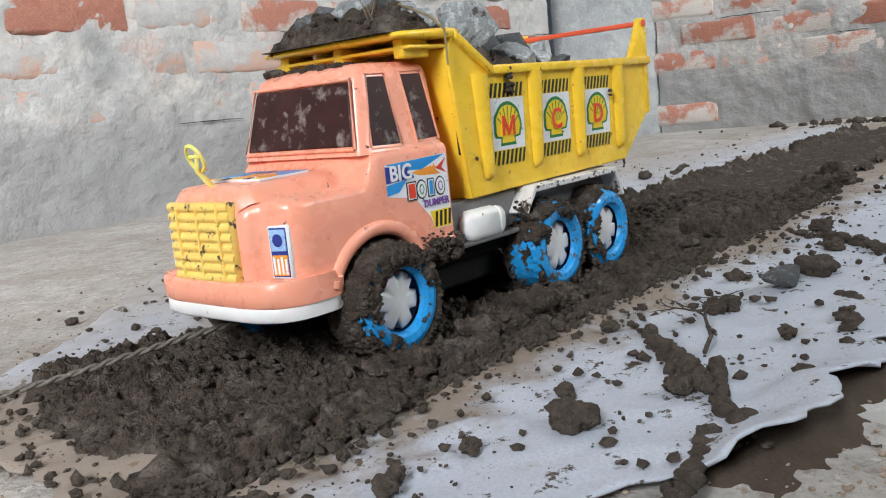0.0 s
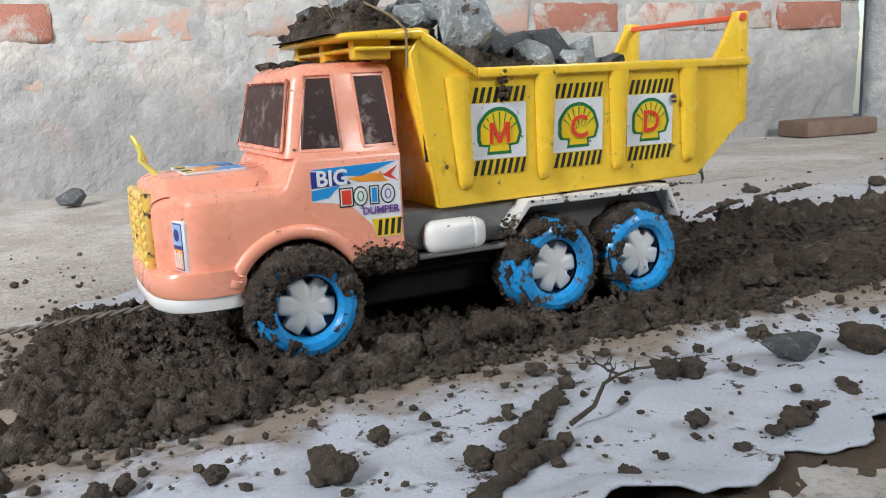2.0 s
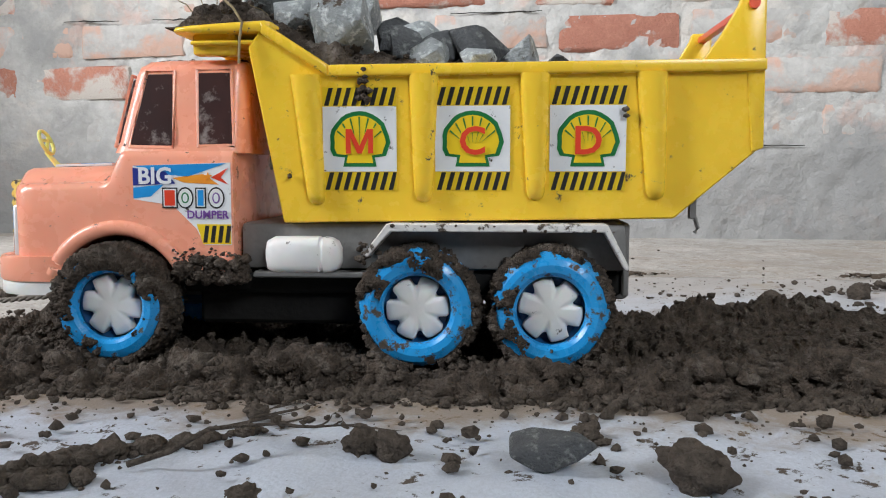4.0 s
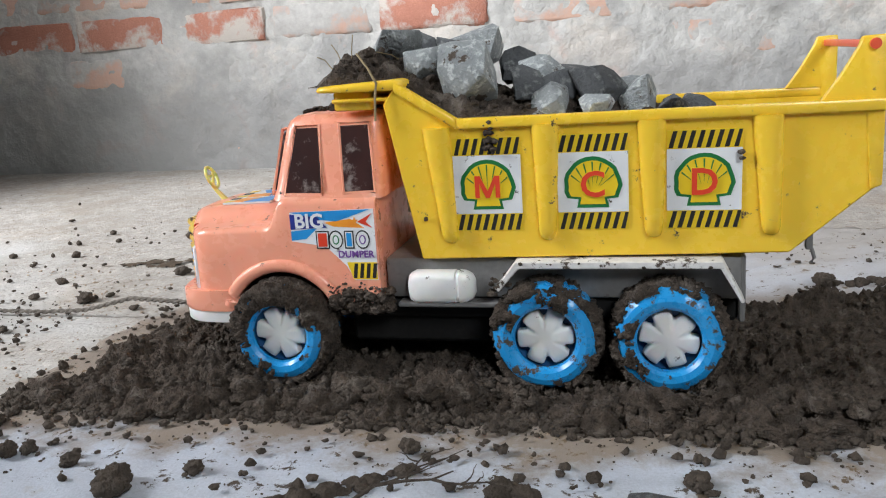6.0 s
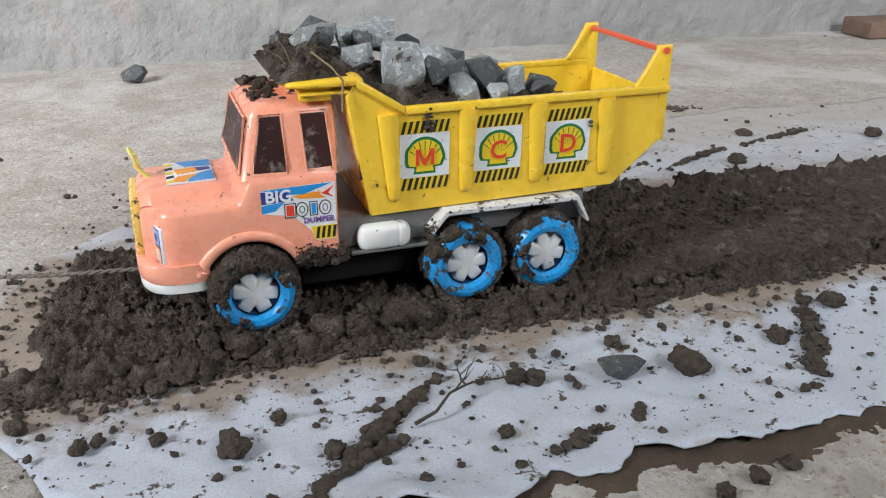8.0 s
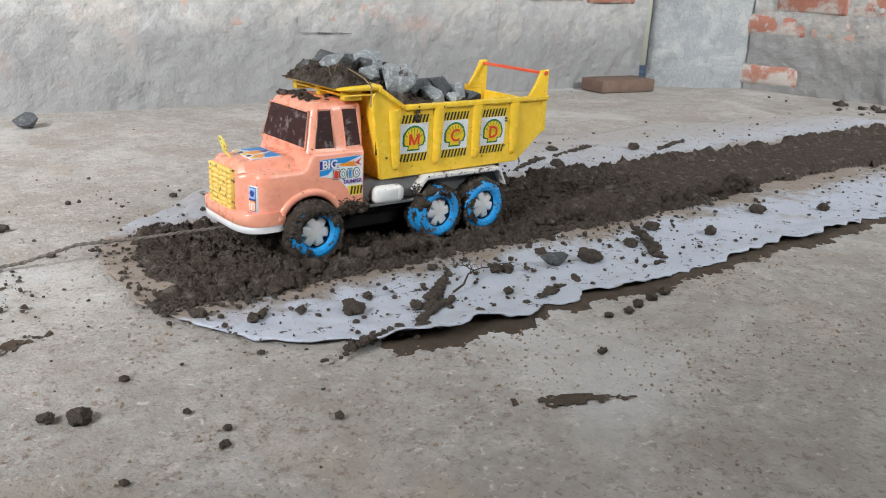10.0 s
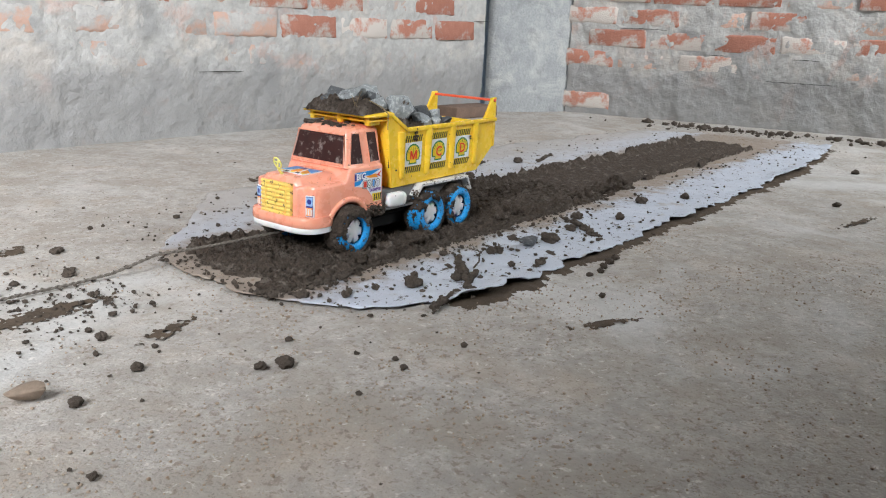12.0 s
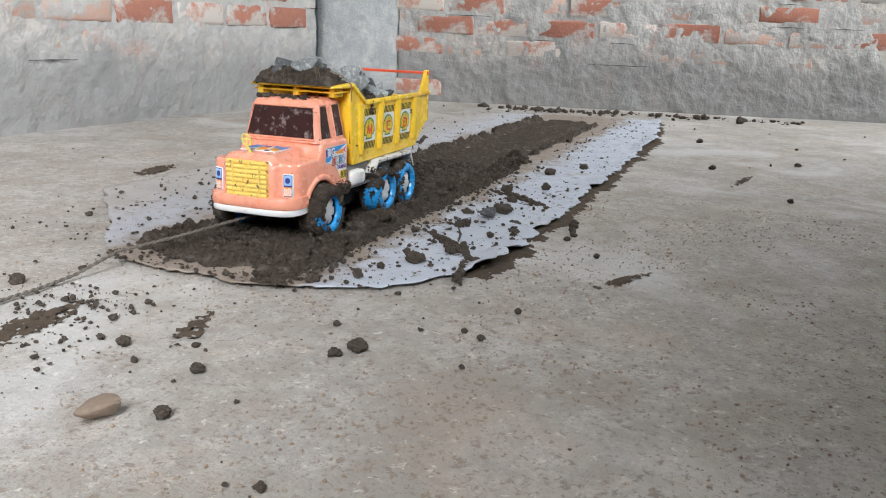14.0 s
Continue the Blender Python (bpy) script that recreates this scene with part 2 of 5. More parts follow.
def thing(name, bm, mats, label, category, group="", kind="", smooth=True, angle=35):
    return tagged(new(name, mesh_of(name, bm, mats, smooth, angle)), label, category, group, kind)


def root(name, at, label, category, group=""):
    ob = new(name)
    ob.location, ob.empty_display_size = at, 0.02
    return tagged(ob, label, category, group)


def box(bm, lo, hi, bevel=0.0, segs=2, mat=0):
    r = bmesh.ops.create_cube(bm, size=1.0)
    c = [(a + b) / 2 for a, b in zip(lo, hi)]
    s = [b - a for a, b in zip(lo, hi)]
    for v in r["verts"]:
        v.co = Vector([v.co[i] * s[i] + c[i] for i in range(3)])
    vs = r["verts"]
    fs = {f for v in vs for f in v.link_faces}
    for f in fs:
        f.material_index = mat
    if bevel:
        es = {e for v in vs for e in v.link_edges}
        rb = bmesh.ops.bevel(bm, geom=list(es), offset=bevel, segments=segs, affect="EDGES", profile=0.5)
        fs = set(rb["faces"]) | {f for f in fs if f.is_valid}
    for f in fs:
        f.material_index = mat
    return fs


def plate(bm, pts, off, mat=0):
    """A prism: the polygon pts, and the same moved by off."""
    off = Vector(off)
    a = [bm.verts.new(p) for p in pts]
    b = [bm.verts.new(Vector(p) + off) for p in pts]
    fs = [bm.faces.new(a), bm.faces.new(b[::-1])]
    for i in range(len(a)):
        j = (i + 1) % len(a)
        fs.append(bm.faces.new((a[j], a[i], b[i], b[j])))
    for f in fs:
        f.material_index = mat
    return fs


def fixed(bm):
    bmesh.ops.recalc_face_normals(bm, faces=bm.faces)
    return bm


def bevelled(bm, offset, segs=2, angle=30):
    es = [e for e in bm.edges if len(e.link_faces) == 2 and e.calc_face_angle(0) > radians(angle)]
    bmesh.ops.bevel(bm, geom=es, offset=offset, segments=segs, affect="EDGES", profile=0.5, clamp_overlap=True)
    return bm


def loft(bm, rings, cap=True, closed=True):
    rows = [[bm.verts.new(p) for p in r] for r in rings]
    n = len(rows[0])
    for a, b in zip(rows, rows[1:]):
        for i in range(n if closed else n - 1):
            j = (i + 1) % n
            bm.faces.new((a[i], a[j], b[j], b[i]))
    if cap:
        bm.faces.new(rows[0][::-1])
        bm.faces.new(rows[-1])
    return fixed(bm)


def lathe(bm, profile, centre, side=-1, seg=40):
    """Turns (radius, depth) about the axle; depth runs to the outside of the truck on that side."""
    rings = []
    for k in range(seg):
        a = 2 * math.pi * k / seg
        rings.append([(centre[0] + r * math.cos(a), centre[1] + side * d, centre[2] + r * math.sin(a)) for r, d in profile])
    rows = [[bm.verts.new(p) for p in r] for r in rings]
    for k in range(seg):
        a, b = rows[k], rows[(k + 1) % seg]
        for i in range(len(profile) - 1):
            bm.faces.new((a[i], a[i + 1], b[i + 1], b[i]))
    return fixed(bm)


def tube(bm, pts, r, seg=8):
    pts = [Vector(p) for p in pts]
    rings = []
    for i, p in enumerate(pts):
        d = (pts[min(i + 1, len(pts) - 1)] - pts[max(i - 1, 0)]).normalized()
        u = d.cross(Vector((0, 0, 1)) if abs(d.z) < 0.9 else Vector((1, 0, 0))).normalized()
        w = d.cross(u)
        rr = r[i] if isinstance(r, (list, tuple)) else r
        rings.append([p + rr * (math.cos(2 * math.pi * k / seg) * u + math.sin(2 * math.pi * k / seg) * w) for k in range(seg)])
    return loft(bm, rings)


def lettering(text, size, mat_index, bm, origin, right, up, bold=0.0):
    """Adds flat, slightly raised letters of the built-in font to bm; origin is the middle of the word."""
    cu = bpy.data.curves.new("lettering", "FONT")
    cu.body, cu.size, cu.align_x, cu.align_y, cu.extrude, cu.offset = text, size, "CENTER", "CENTER", 0.00012, bold
    cu.resolution_u = 3
    ob = new("lettering", cu)
    bpy.context.view_layer.update()
    me = bpy.data.meshes.new_from_object(ob.evaluated_get(bpy.context.evaluated_depsgraph_get()))
    bpy.data.objects.remove(ob)
    right, up = Vector(right), Vector(up)
    out = right.cross(up)
    m = Matrix.Translation(origin) @ Matrix((right, up, out)).transposed().to_4x4()
    start = len(bm.faces)
    me.transform(m)
    bm.from_mesh(me)
    bpy.data.meshes.remove(me)
    bm.faces.ensure_lookup_table()
    for f in bm.faces[start:]:
        f.material_index = mat_index


def fbm(x, y, z=0.0, octaves=4, rough=0.55):
    s, a, f = 0.0, 1.0, 1.0
    for _ in range(octaves):
        s += a * noise.noise(Vector((x * f, y * f, z * f)))
        a, f = a * rough, f * 2.03
    return s


def clod_into(bm, at, r, rnd, sub=2, flat=0.75, mat=0):
    """A lump of earth, as deep as it needs to sit on the ground at `at`."""
    s = bmesh.ops.create_icosphere(bm, subdivisions=sub, radius=1.0)
    o = Vector((rnd.uniform(0, 50), rnd.uniform(0, 50), rnd.uniform(0, 50)))
    sx, sy, sz = rnd.uniform(0.8, 1.25), rnd.uniform(0.75, 1.1), flat * rnd.uniform(0.8, 1.15)
    turn = Matrix.Rotation(rnd.uniform(0, 6.28), 3, "Z")
    for v in s["verts"]:
        k = 1 + 0.42 * noise.noise(v.co * 1.3 + o) + 0.22 * noise.noise(v.co * 3.1 + o) + (0.13 * noise.noise(v.co * 7 + o) if sub > 2 else 0) + (0.09 * noise.noise(v.co * 15 + o) + 0.05 * noise.noise(v.co * 31 + o) if sub > 3 else 0)
        p = turn @ Vector((v.co.x * sx, v.co.y * sy, v.co.z * sz)) * (k * r)
        v.co = p + Vector(at) + Vector((0, 0, r * sz * 0.6))
    for f in {f for v in s["verts"] for f in v.link_faces}:
        f.material_index = mat


def stone_into(bm, at, size, rnd, cuts=14):
    """A broken, angular stone: the hull of points spread over a rough box."""
    vs = []
    for k in range(cuts):
        p = Vector([rnd.gauss(0, 1) for _ in range(3)])
        p /= max(abs(c) for c in p) ** 0.92 * p.length ** 0.08
        vs.append(bm.verts.new(Vector(at) + Vector([c * s * rnd.uniform(0.86, 1.06) for c, s in zip(p, size)])))
    r = bmesh.ops.convex_hull(bm, input=vs)
    bmesh.ops.delete(bm, geom=[v for v in r["geom_interior"] if isinstance(v, bmesh.types.BMVert)], context="VERTS")
    loose = [v for v in bm.verts if not v.link_faces]
    bmesh.ops.delete(bm, geom=loose, context="VERTS")
    return bm

# ---------------------------------------------------------------- room
def left_wall_y(x):
    return 1.04 - 0.04 * x


CORNER_L = Vector((1.68, left_wall_y(1.68)))
CORNER_R = Vector((1.97, 0.80))
WALL_END = Vector((2.70, -2.15))
WEST, SOUTH, HEIGHT = -2.40, -2.20, 2.60


def ground_sheet():
    bm = bmesh.new()
    xs = np.concatenate([np.linspace(WEST - 0.1, -1.2, 14), np.linspace(-1.15, 1.2, 190), np.linspace(1.25, 2.8, 40)])
    ys = np.concatenate([np.linspace(SOUTH - 0.1, -1.0, 14), np.linspace(-0.97, 0.7, 140), np.linspace(0.75, 1.4, 20)])
    g = [[bm.verts.new((x, y, FLOOR + 0.0012 * fbm(x * 9, y * 9, 3) + 0.0008 * noise.noise(Vector((x * 60, y * 60, 1))) - 0.0008)) for x in xs] for y in ys]
    for a, b in zip(g, g[1:]):
        for i in range(len(xs) - 1):
            bm.faces.new((a[i], a[i + 1], b[i + 1], b[i]))
    return thing("floor", bm, CONCRETE, "worn dusty beige concrete floor with stains", "floor", kind="structure", angle=80)


ground_sheet()

BRICK_L, BRICK_H, PITCH_X, PITCH_Z = 0.196, 0.058, 0.209, 0.0735


def brick_mesh(seed):
    rnd = random.Random(seed)
    bm = bmesh.new()
    box(bm, (-BRICK_L / 2, -0.02, -BRICK_H / 2), (BRICK_L / 2, 0.012, BRICK_H / 2), 0.007, 2)
    for v in bm.verts:
        v.co += Vector([rnd.uniform(-0.003, 0.003), rnd.uniform(-0.002, 0.002), rnd.uniform(-0.003, 0.003)])
    return bm


def brick_wall(name, p0, p1, seed, height, label):
    """A thick wall from p0 to p1 whose face looks to the right of that way, with single bricks proud of the joints."""
    d = (p1 - p0)
    length = d.length
    d = d.normalized()
    nrm = Vector((d.y, -d.x))
    bm = bmesh.new()
    nx, nz = int(length / 0.008), int(1.0 / 0.008)
    zs = list(np.linspace(FLOOR - 0.02, 1.0, nz)) + [height]
    rows = []
    for z in zs:
        row = []
        for i in range(nx + 1):
            s = length * i / nx
            o = 0.006 * fbm(s * 6 + seed, z * 6, seed) + 0.0042 * fbm(s * 30, z * 30, seed + 0.5, 4, 0.65)
            q = p0 + d * s + nrm * o
            row.append(bm.verts.new((q.x, q.y, z)))
        rows.append(row)
    for a, b in zip(rows, rows[1:]):
        for i in range(nx):
            bm.faces.new((a[i], a[i + 1], b[i + 1], b[i]))
    back = [bm.verts.new((*(p - nrm * 0.12), z)) for p, z in ((p0, zs[0]), (p1, zs[0]), (p1, height), (p0, height))]
    bm.faces.new(back[::-1])
    wall = thing(name, fixed(bm), PLASTER, label, "wall", kind="structure", angle=60)
    return wall, d, nrm, length


def lay_bricks(wall, p0, d, nrm, length, seed, red, top):
    rnd = random.Random(seed + 5)
    meshes = {}
    for key, mat in (("r", BRICK), ("w", WASHED_BRICK)):
        meshes[key] = [mesh_of("brick", brick_mesh(seed * 10 + k), mat, True, 40) for k in range(3)]
    course, z = 0, FLOOR + 0.045
    while z < top:
        s = 0.06 + (0.5 if course % 2 else 0.0) * PITCH_X
        while s < length - 0.08:
            is_red = red(s, z, rnd)
            proud = rnd.uniform(-0.003, 0.003) - (0.0092 if is_red else 0.0125 if z > 0.25 else 0.016 if z > 0.15 else 0.022)
            q = p0 + d * s + nrm * proud
            ob = new("brick", meshes["r" if is_red else "w"][rnd.randrange(3)])
            ob.matrix_basis = Matrix.Translation((q.x, q.y, z + rnd.uniform(-0.003, 0.003))) @ Matrix.Rotation(math.atan2(d.y, d.x), 4, "Z") @ Matrix.Rotation(radians(180 + rnd.uniform(-1, 1)), 4, "Z")
            ob.parent = wall
            s += PITCH_X
        z += PITCH_Z
        course += 1


P_WEST = Vector((WEST, left_wall_y(WEST)))
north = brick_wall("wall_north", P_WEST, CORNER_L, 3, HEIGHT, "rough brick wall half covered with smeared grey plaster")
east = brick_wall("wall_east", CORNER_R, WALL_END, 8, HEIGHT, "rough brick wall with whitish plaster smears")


def plain_wall(name, pts, label):
    bm = bmesh.new()
    for lo, hi in pts:
        box(bm, lo, hi)
    return thing(name, bm, DULL, label, "wall", kind="structure", smooth=False)


# the two unseen walls behind the camera, with openings for the area lamps
plain_wall("wall_south", [((WEST - 0.12, SOUTH - 0.12, FLOOR - 0.02), (1.1, SOUTH, HEIGHT)),
                          ((2.1, SOUTH - 0.12, FLOOR - 0.02), (2.8, SOUTH, HEIGHT)),
                          ((1.1, SOUTH - 0.12, FLOOR - 0.02), (2.1, SOUTH, 1.35)),
                          ((1.1, SOUTH - 0.12, 2.35), (2.1, SOUTH, HEIGHT)),
                          # two piers out of view, added to block west light from floor and wall
                          ((-1.37, SOUTH, FLOOR - 0.02), (-1.25, -0.56, HEIGHT)),
                          ((-1.37, 0.29, FLOOR - 0.02), (-1.25, 1.085, HEIGHT))], "unseen plain wall with an added opening and light-blocking piers")
plain_wall("wall_west", [((WEST - 0.12, SOUTH, FLOOR - 0.02), (WEST, -1.6, HEIGHT)),
                         ((WEST - 0.12, -0.5, FLOOR - 0.02), (WEST, 1.25, HEIGHT)),
                         ((WEST - 0.12, -1.6, FLOOR - 0.02), (WEST, -0.5, 0.98)),
                         ((WEST - 0.12, -1.6, 2.38), (WEST, -0.5, HEIGHT))], "unseen plain wall with an opening for the west light")
bm = bmesh.new()
box(bm, (WEST - 0.12, SOUTH - 0.12, HEIGHT), (2.9, 1.4, HEIGHT + 0.1))
thing("ceiling", bm, DULL, "unseen ceiling, dark to cut bounced light", "ceiling", kind="structure", smooth=False)


def corner_pillar():
    bm = bmesh.new()
    a, b = CORNER_L, CORNER_R
    rows = []
    for k in range(40):
        z = FLOOR - 0.02 + (HEIGHT - FLOOR + 0.02) * (k / 39) ** 2
        row = []
        for i in range(13):
            u = i / 12
            q = a.lerp(b, u)
            bow = 0.05 * math.sin(math.pi * u) ** 0.6 + 0.006 * fbm(u * 5, z * 8, 2)
            row.append(bm.verts.new((q.x + 0.03 - bow, q.y - bow * 0.2, z)))
        row.append(bm.verts.new((b.x + 0.15, b.y, z)))
        row.append(bm.verts.new((a.x + 0.15, a.y + 0.1, z)))
        rows.append(row)
    for r, s in zip(rows, rows[1:]):
        for i in range(15):
            j = (i + 1) % 15
            bm.faces.new((r[i], r[j], s[j], s[i]))
    return thing("pillar", fixed(bm), CEMENT, "grey cement corner pillar between brick walls", "pillar", kind="structure", angle=60)


corner_pillar()

# ---------------------------------------------------------------- sack sheet and mud
MUD_FRONT, MUD_END, MUD_NEAR, MUD_FAR = -0.168, 1.55, -0.019, 0.185
TRACKS = (0.012, 0.140)


def near_edge(x):
    return -0.198 + 0.014 * fbm(x * 9, 2.0) + 0.011 * noise.noise(Vector((x * 35, 0, 4))) + 0.005 * noise.noise(Vector((x * 95, 0, 8))) + 0.05 * max(0.0, (x - 1.3) / 0.5)


def far_edge(x):
    return 0.44 + 0.02 * fbm(x * 6, 7.0) - 0.10 * max(0.0, (x - 1.1) / 0.7)


def front_edge(v):
    return float(np.interp(v, [0, 0.06, 0.12, 0.2, 0.32, 0.5, 0.62, 0.8, 1.0], [-0.02, -0.075, -0.125, -0.160, -0.180, -0.175, -0.15, -0.02, 0.12])) + 0.008 * noise.noise(Vector((v * 14, 3, 1))) + 0.004 * noise.noise(Vector((v * 50, 3, 1)))


def sack_sheet():
    bm = bmesh.new()
    nu, nv = 300, 110
    rows = []
    for j in range(nv + 1):
        v = j / nv
        row = []
        x0, x1 = front_edge(v), 1.80 + 0.05 * fbm(v * 3, 5) - 0.12 * (abs(v - 0.35) * 1.6) ** 2
        for i in range(nu + 1):
            u = i / nu
            x = x0 + (x1 - x0) * u
            y = near_edge(x) + (far_edge(x) - near_edge(x)) * v
            lift = 0.016 * math.exp(-((y - near_edge(x)) / 0.022) ** 2) * max(0.0, 0.35 + 0.9 * noise.noise(Vector((x * 7, 1.7, 0))))
            z = FLOOR + 0.0035 + 0.0026 * abs(fbm(x * 11, y * 11, 5, 3)) + 0.0024 * (1 - abs(noise.noise(Vector((x * 22 + y * 14, y * 30 - x * 6, 9))))) ** 6 + 0.0012 * abs(noise.noise(Vector((x * 60 + y * 30, y * 60, 9)))) - 0.001 + lift
            row.append(bm.verts.new((x, y, z)))
        rows.append(row)
    for a, b in zip(rows, rows[1:]):
        for i in range(nu):
            bm.faces.new((a[i], a[i + 1], b[i + 1], b[i]))
    ob = thing("sack_sheet", bm, SHEET, "crumpled dirty white woven sack sheet with torn edges on the floor", "sheet", angle=50)
    mod = ob.modifiers.new("thickness", "SOLIDIFY")
    mod.thickness = 0.0012
    return ob


sack_sheet()


def mud_height(x, y):
    n0 = MUD_NEAR + 0.016 * fbm(x * 14, 0.5) + 0.006 * noise.noise(Vector((x * 60, 2, 0)))
    f0 = MUD_FAR + 0.02 * fbm(x * 11, 4.5) + 0.006 * noise.noise(Vector((x * 60, 5, 0)))
    e = float(np.interp(y, [-0.05, 0.0, 0.1, 0.19], [0.02, 0.0, 0.01, 0.035])) + MUD_FRONT + 0.015 * fbm(y * 20, 1.5)
    d = min(y - n0, f0 - y, (x - e) * 0.45, MUD_END + 0.03 * fbm(y * 10, 8) - x)
    k = max(0.0, min(1.0, d / 0.014))
    k = k * k * (3 - 2 * k)
    rough = 0.0066 * fbm(x * 42, y * 42, 1, 4, 0.6) + 0.0066 * abs(noise.noise(Vector((x * 95, y * 95, 3)))) + 0.0064 * abs(noise.noise(Vector((x * 210, y * 210, 5)))) - 0.0025 + 0.0036 * noise.noise(Vector((x * 420, y * 420, 7)))
    h = 0.0105
    # the far berm is raised so less light gets under the truck
    berm = 0.0035 * math.exp(-((y + 0.014) / 0.010) ** 2) + 0.009 * math.exp(-((y - 0.172) / 0.014) ** 2)
    rut = 0.0
    for ty in TRACKS:
        q = math.exp(-((y - ty) / 0.012) ** 4)
        behind = max(0.0, min(1.0, (x - 0.25) / 0.03))
        rut += q * behind
    rough *= 1 - 0.88 * min(1.0, rut)
    smooth_mid = max(0.0, min(1.0, (x - 0.28) / 0.1)) * (1 if 0.02 < y < 0.15 else 0)
    rough *= 1 - 0.68 * smooth_mid
    h = h + berm + rough - 0.0055 * min(1.0, rut)
    # hollows where the wheels stand
    for wx in (0.0, 0.155, 0.22):
        for wy in TRACKS:
            h -= max(0.0, h - 0.0098) * math.exp(-((x - wx) / 0.020) ** 4 - ((y - wy) / 0.016) ** 4)
    return FLOOR + 0.001 + k * max(h, 0.003) - (1 - k) * 0.004 if k < 1 else FLOOR + 0.001 + h


def mud_bed():
    bm = bmesh.new()
    xs = np.concatenate([np.arange(-0.235, 0.40, 0.0016), np.arange(0.40, 0.80, 0.004), np.arange(0.80, 1.62, 0.008)])
    ys = np.concatenate([np.arange(-0.065, 0.05, 0.0016), np.arange(0.05, 0.235, 0.0026)])
    g = [[bm.verts.new((x, y, mud_height(x, y))) for x in xs] for y in ys]
    for a, b in zip(g, g[1:]):
        for i in range(len(xs) - 1):
            bm.faces.new((a[i], a[i + 1], b[i + 1], b[i]))
    low = [v for v in bm.verts if v.co.z < FLOOR + 0.0005]
    bmesh.ops.delete(bm, geom=low, context="VERTS")
    return thing("mud_track", bm, MUD, "strip of crumbly dark brown mud with wheel ruts on the sheet", "mud", kind="stuff", angle=120)


mud_bed()


def crumbs(name, count, seed, place, radii, label, sub=1, mat=None):
    rnd = random.Random(seed)
    bm = bmesh.new()
    src = bmesh.new()
    bmesh.ops.create_icosphere(src, subdivisions=sub, radius=1.0)
    base = [v.co.copy() for v in src.verts]
    faces = [[v.index for v in f.verts] for f in src.faces]
    src.free()
    verts, polys = [], []
    for _ in range(count):
        x, y, z = place(rnd)
        r = radii[0] + (radii[1] - radii[0]) * rnd.random() ** 3
        o = Vector((rnd.uniform(0, 90), rnd.uniform(0, 90), 0))
        sc = (rnd.uniform(0.75, 1.3), rnd.uniform(0.75, 1.3), rnd.uniform(0.5, 0.9))
        k0 = len(verts)
        for c in base:
            k = r * (1 + 0.55 * noise.noise(c * 1.4 + o) + 0.34 * noise.noise(c * 3.2 + o) + (0.2 * noise.noise(c * 7.5 + o) if sub > 2 else 0))
            verts.append((x + c.x * sc[0] * k, y + c.y * sc[1] * k, z + (c.z * sc[2] + 0.35) * k))
        polys += [[i + k0 for i in f] for f in faces]
    bm.free()
    me = bpy.data.meshes.new(name)
    me.from_pydata(verts, [], polys)
    me.materials.append(mat or CLOD)
    me.shade_smooth()
    me.set_sharp_from_angle(angle=radians(110))
    return tagged(new(name, me), label, "soil", "", "stuff")


def on_mud(rnd):
    x = rnd.uniform(MUD_FRONT - 0.01, 0.62)
    y = rnd.choice([rnd.gauss(-0.016, 0.010), rnd.uniform(-0.02, 0.19), rnd.gauss(-0.023, 0.008)])
    return x, y, max(mud_height(x, y), FLOOR + 0.005)


def on_sheet(rnd):
    x = rnd.choice([rnd.uniform(-0.15, 0.5), rnd.uniform(-0.15, 1.7)])
    y = rnd.choice([-0.04 - abs(rnd.gauss(0, 0.035)), rnd.uniform(-0.18, -0.03), rnd.uniform(0.2, 0.42)])
    return x, max(y, -0.185), FLOOR + 0.0055


def on_floor(rnd):
    if rnd.random() < 0.8:
        return rnd.gauss(-0.45, 0.25), rnd.gauss(0.15, 0.22), FLOOR + 0.0005
    return rnd.uniform(-0.9, 1.9), rnd.uniform(-0.9, 0.95), FLOOR + 0.0005


def by_wall(rnd):
    u = rnd.random() ** 1.5
    return 1.93 + 0.22 * u - abs(rnd.gauss(0, 0.06)), 0.35 - 0.9 * u + rnd.gauss(0, 0.07), FLOOR + 0.0005


crumbs("mud_crumbs", 12000, 11, on_mud, (0.0004, 0.0034), "loose crumbs of dark brown mud")


def on_berm(rnd):
    x = rnd.uniform(MUD_FRONT, 0.75)
    y = rnd.gauss(MUD_NEAR + 0.004, 0.007)
    return x, y, max(mud_height(x, y), FLOOR + 0.005) - 0.002


crumbs("berm_clods", 480, 18, on_berm, (0.0028, 0.0115), "rough clods pressed up along the edge of the mud", 3, MUD)
crumbs("sheet_crumbs", 1500, 12, on_sheet, (0.0004, 0.0034), "small dark crumbs of mud strewn on the sheet")
crumbs("floor_crumbs", 420, 13, on_floor, (0.0010, 0.0052), "small clods and grit strewn on the floor")
crumbs("wall_crumbs", 260, 14, by_wall, (0.0015, 0.013), "line of earth crumbs along the wall foot")


def gritty(rnd):
    while True:
        x, y = rnd.uniform(-0.9, 0.5), rnd.choice([rnd.uniform(-0.75, 0.3), rnd.gauss(-0.2, 0.2)])
        if fbm(x * 5, y * 5, 3.3) + 0.25 * rnd.random() - 0.35 * max(0.0, x + 0.2) > -0.02:
            return x, y, FLOOR - 0.0002


crumbs("floor_grit", 9500, 15, gritty, (0.0004, 0.0015), "fine sandy grit strewn over the floor", 1, GRIT)


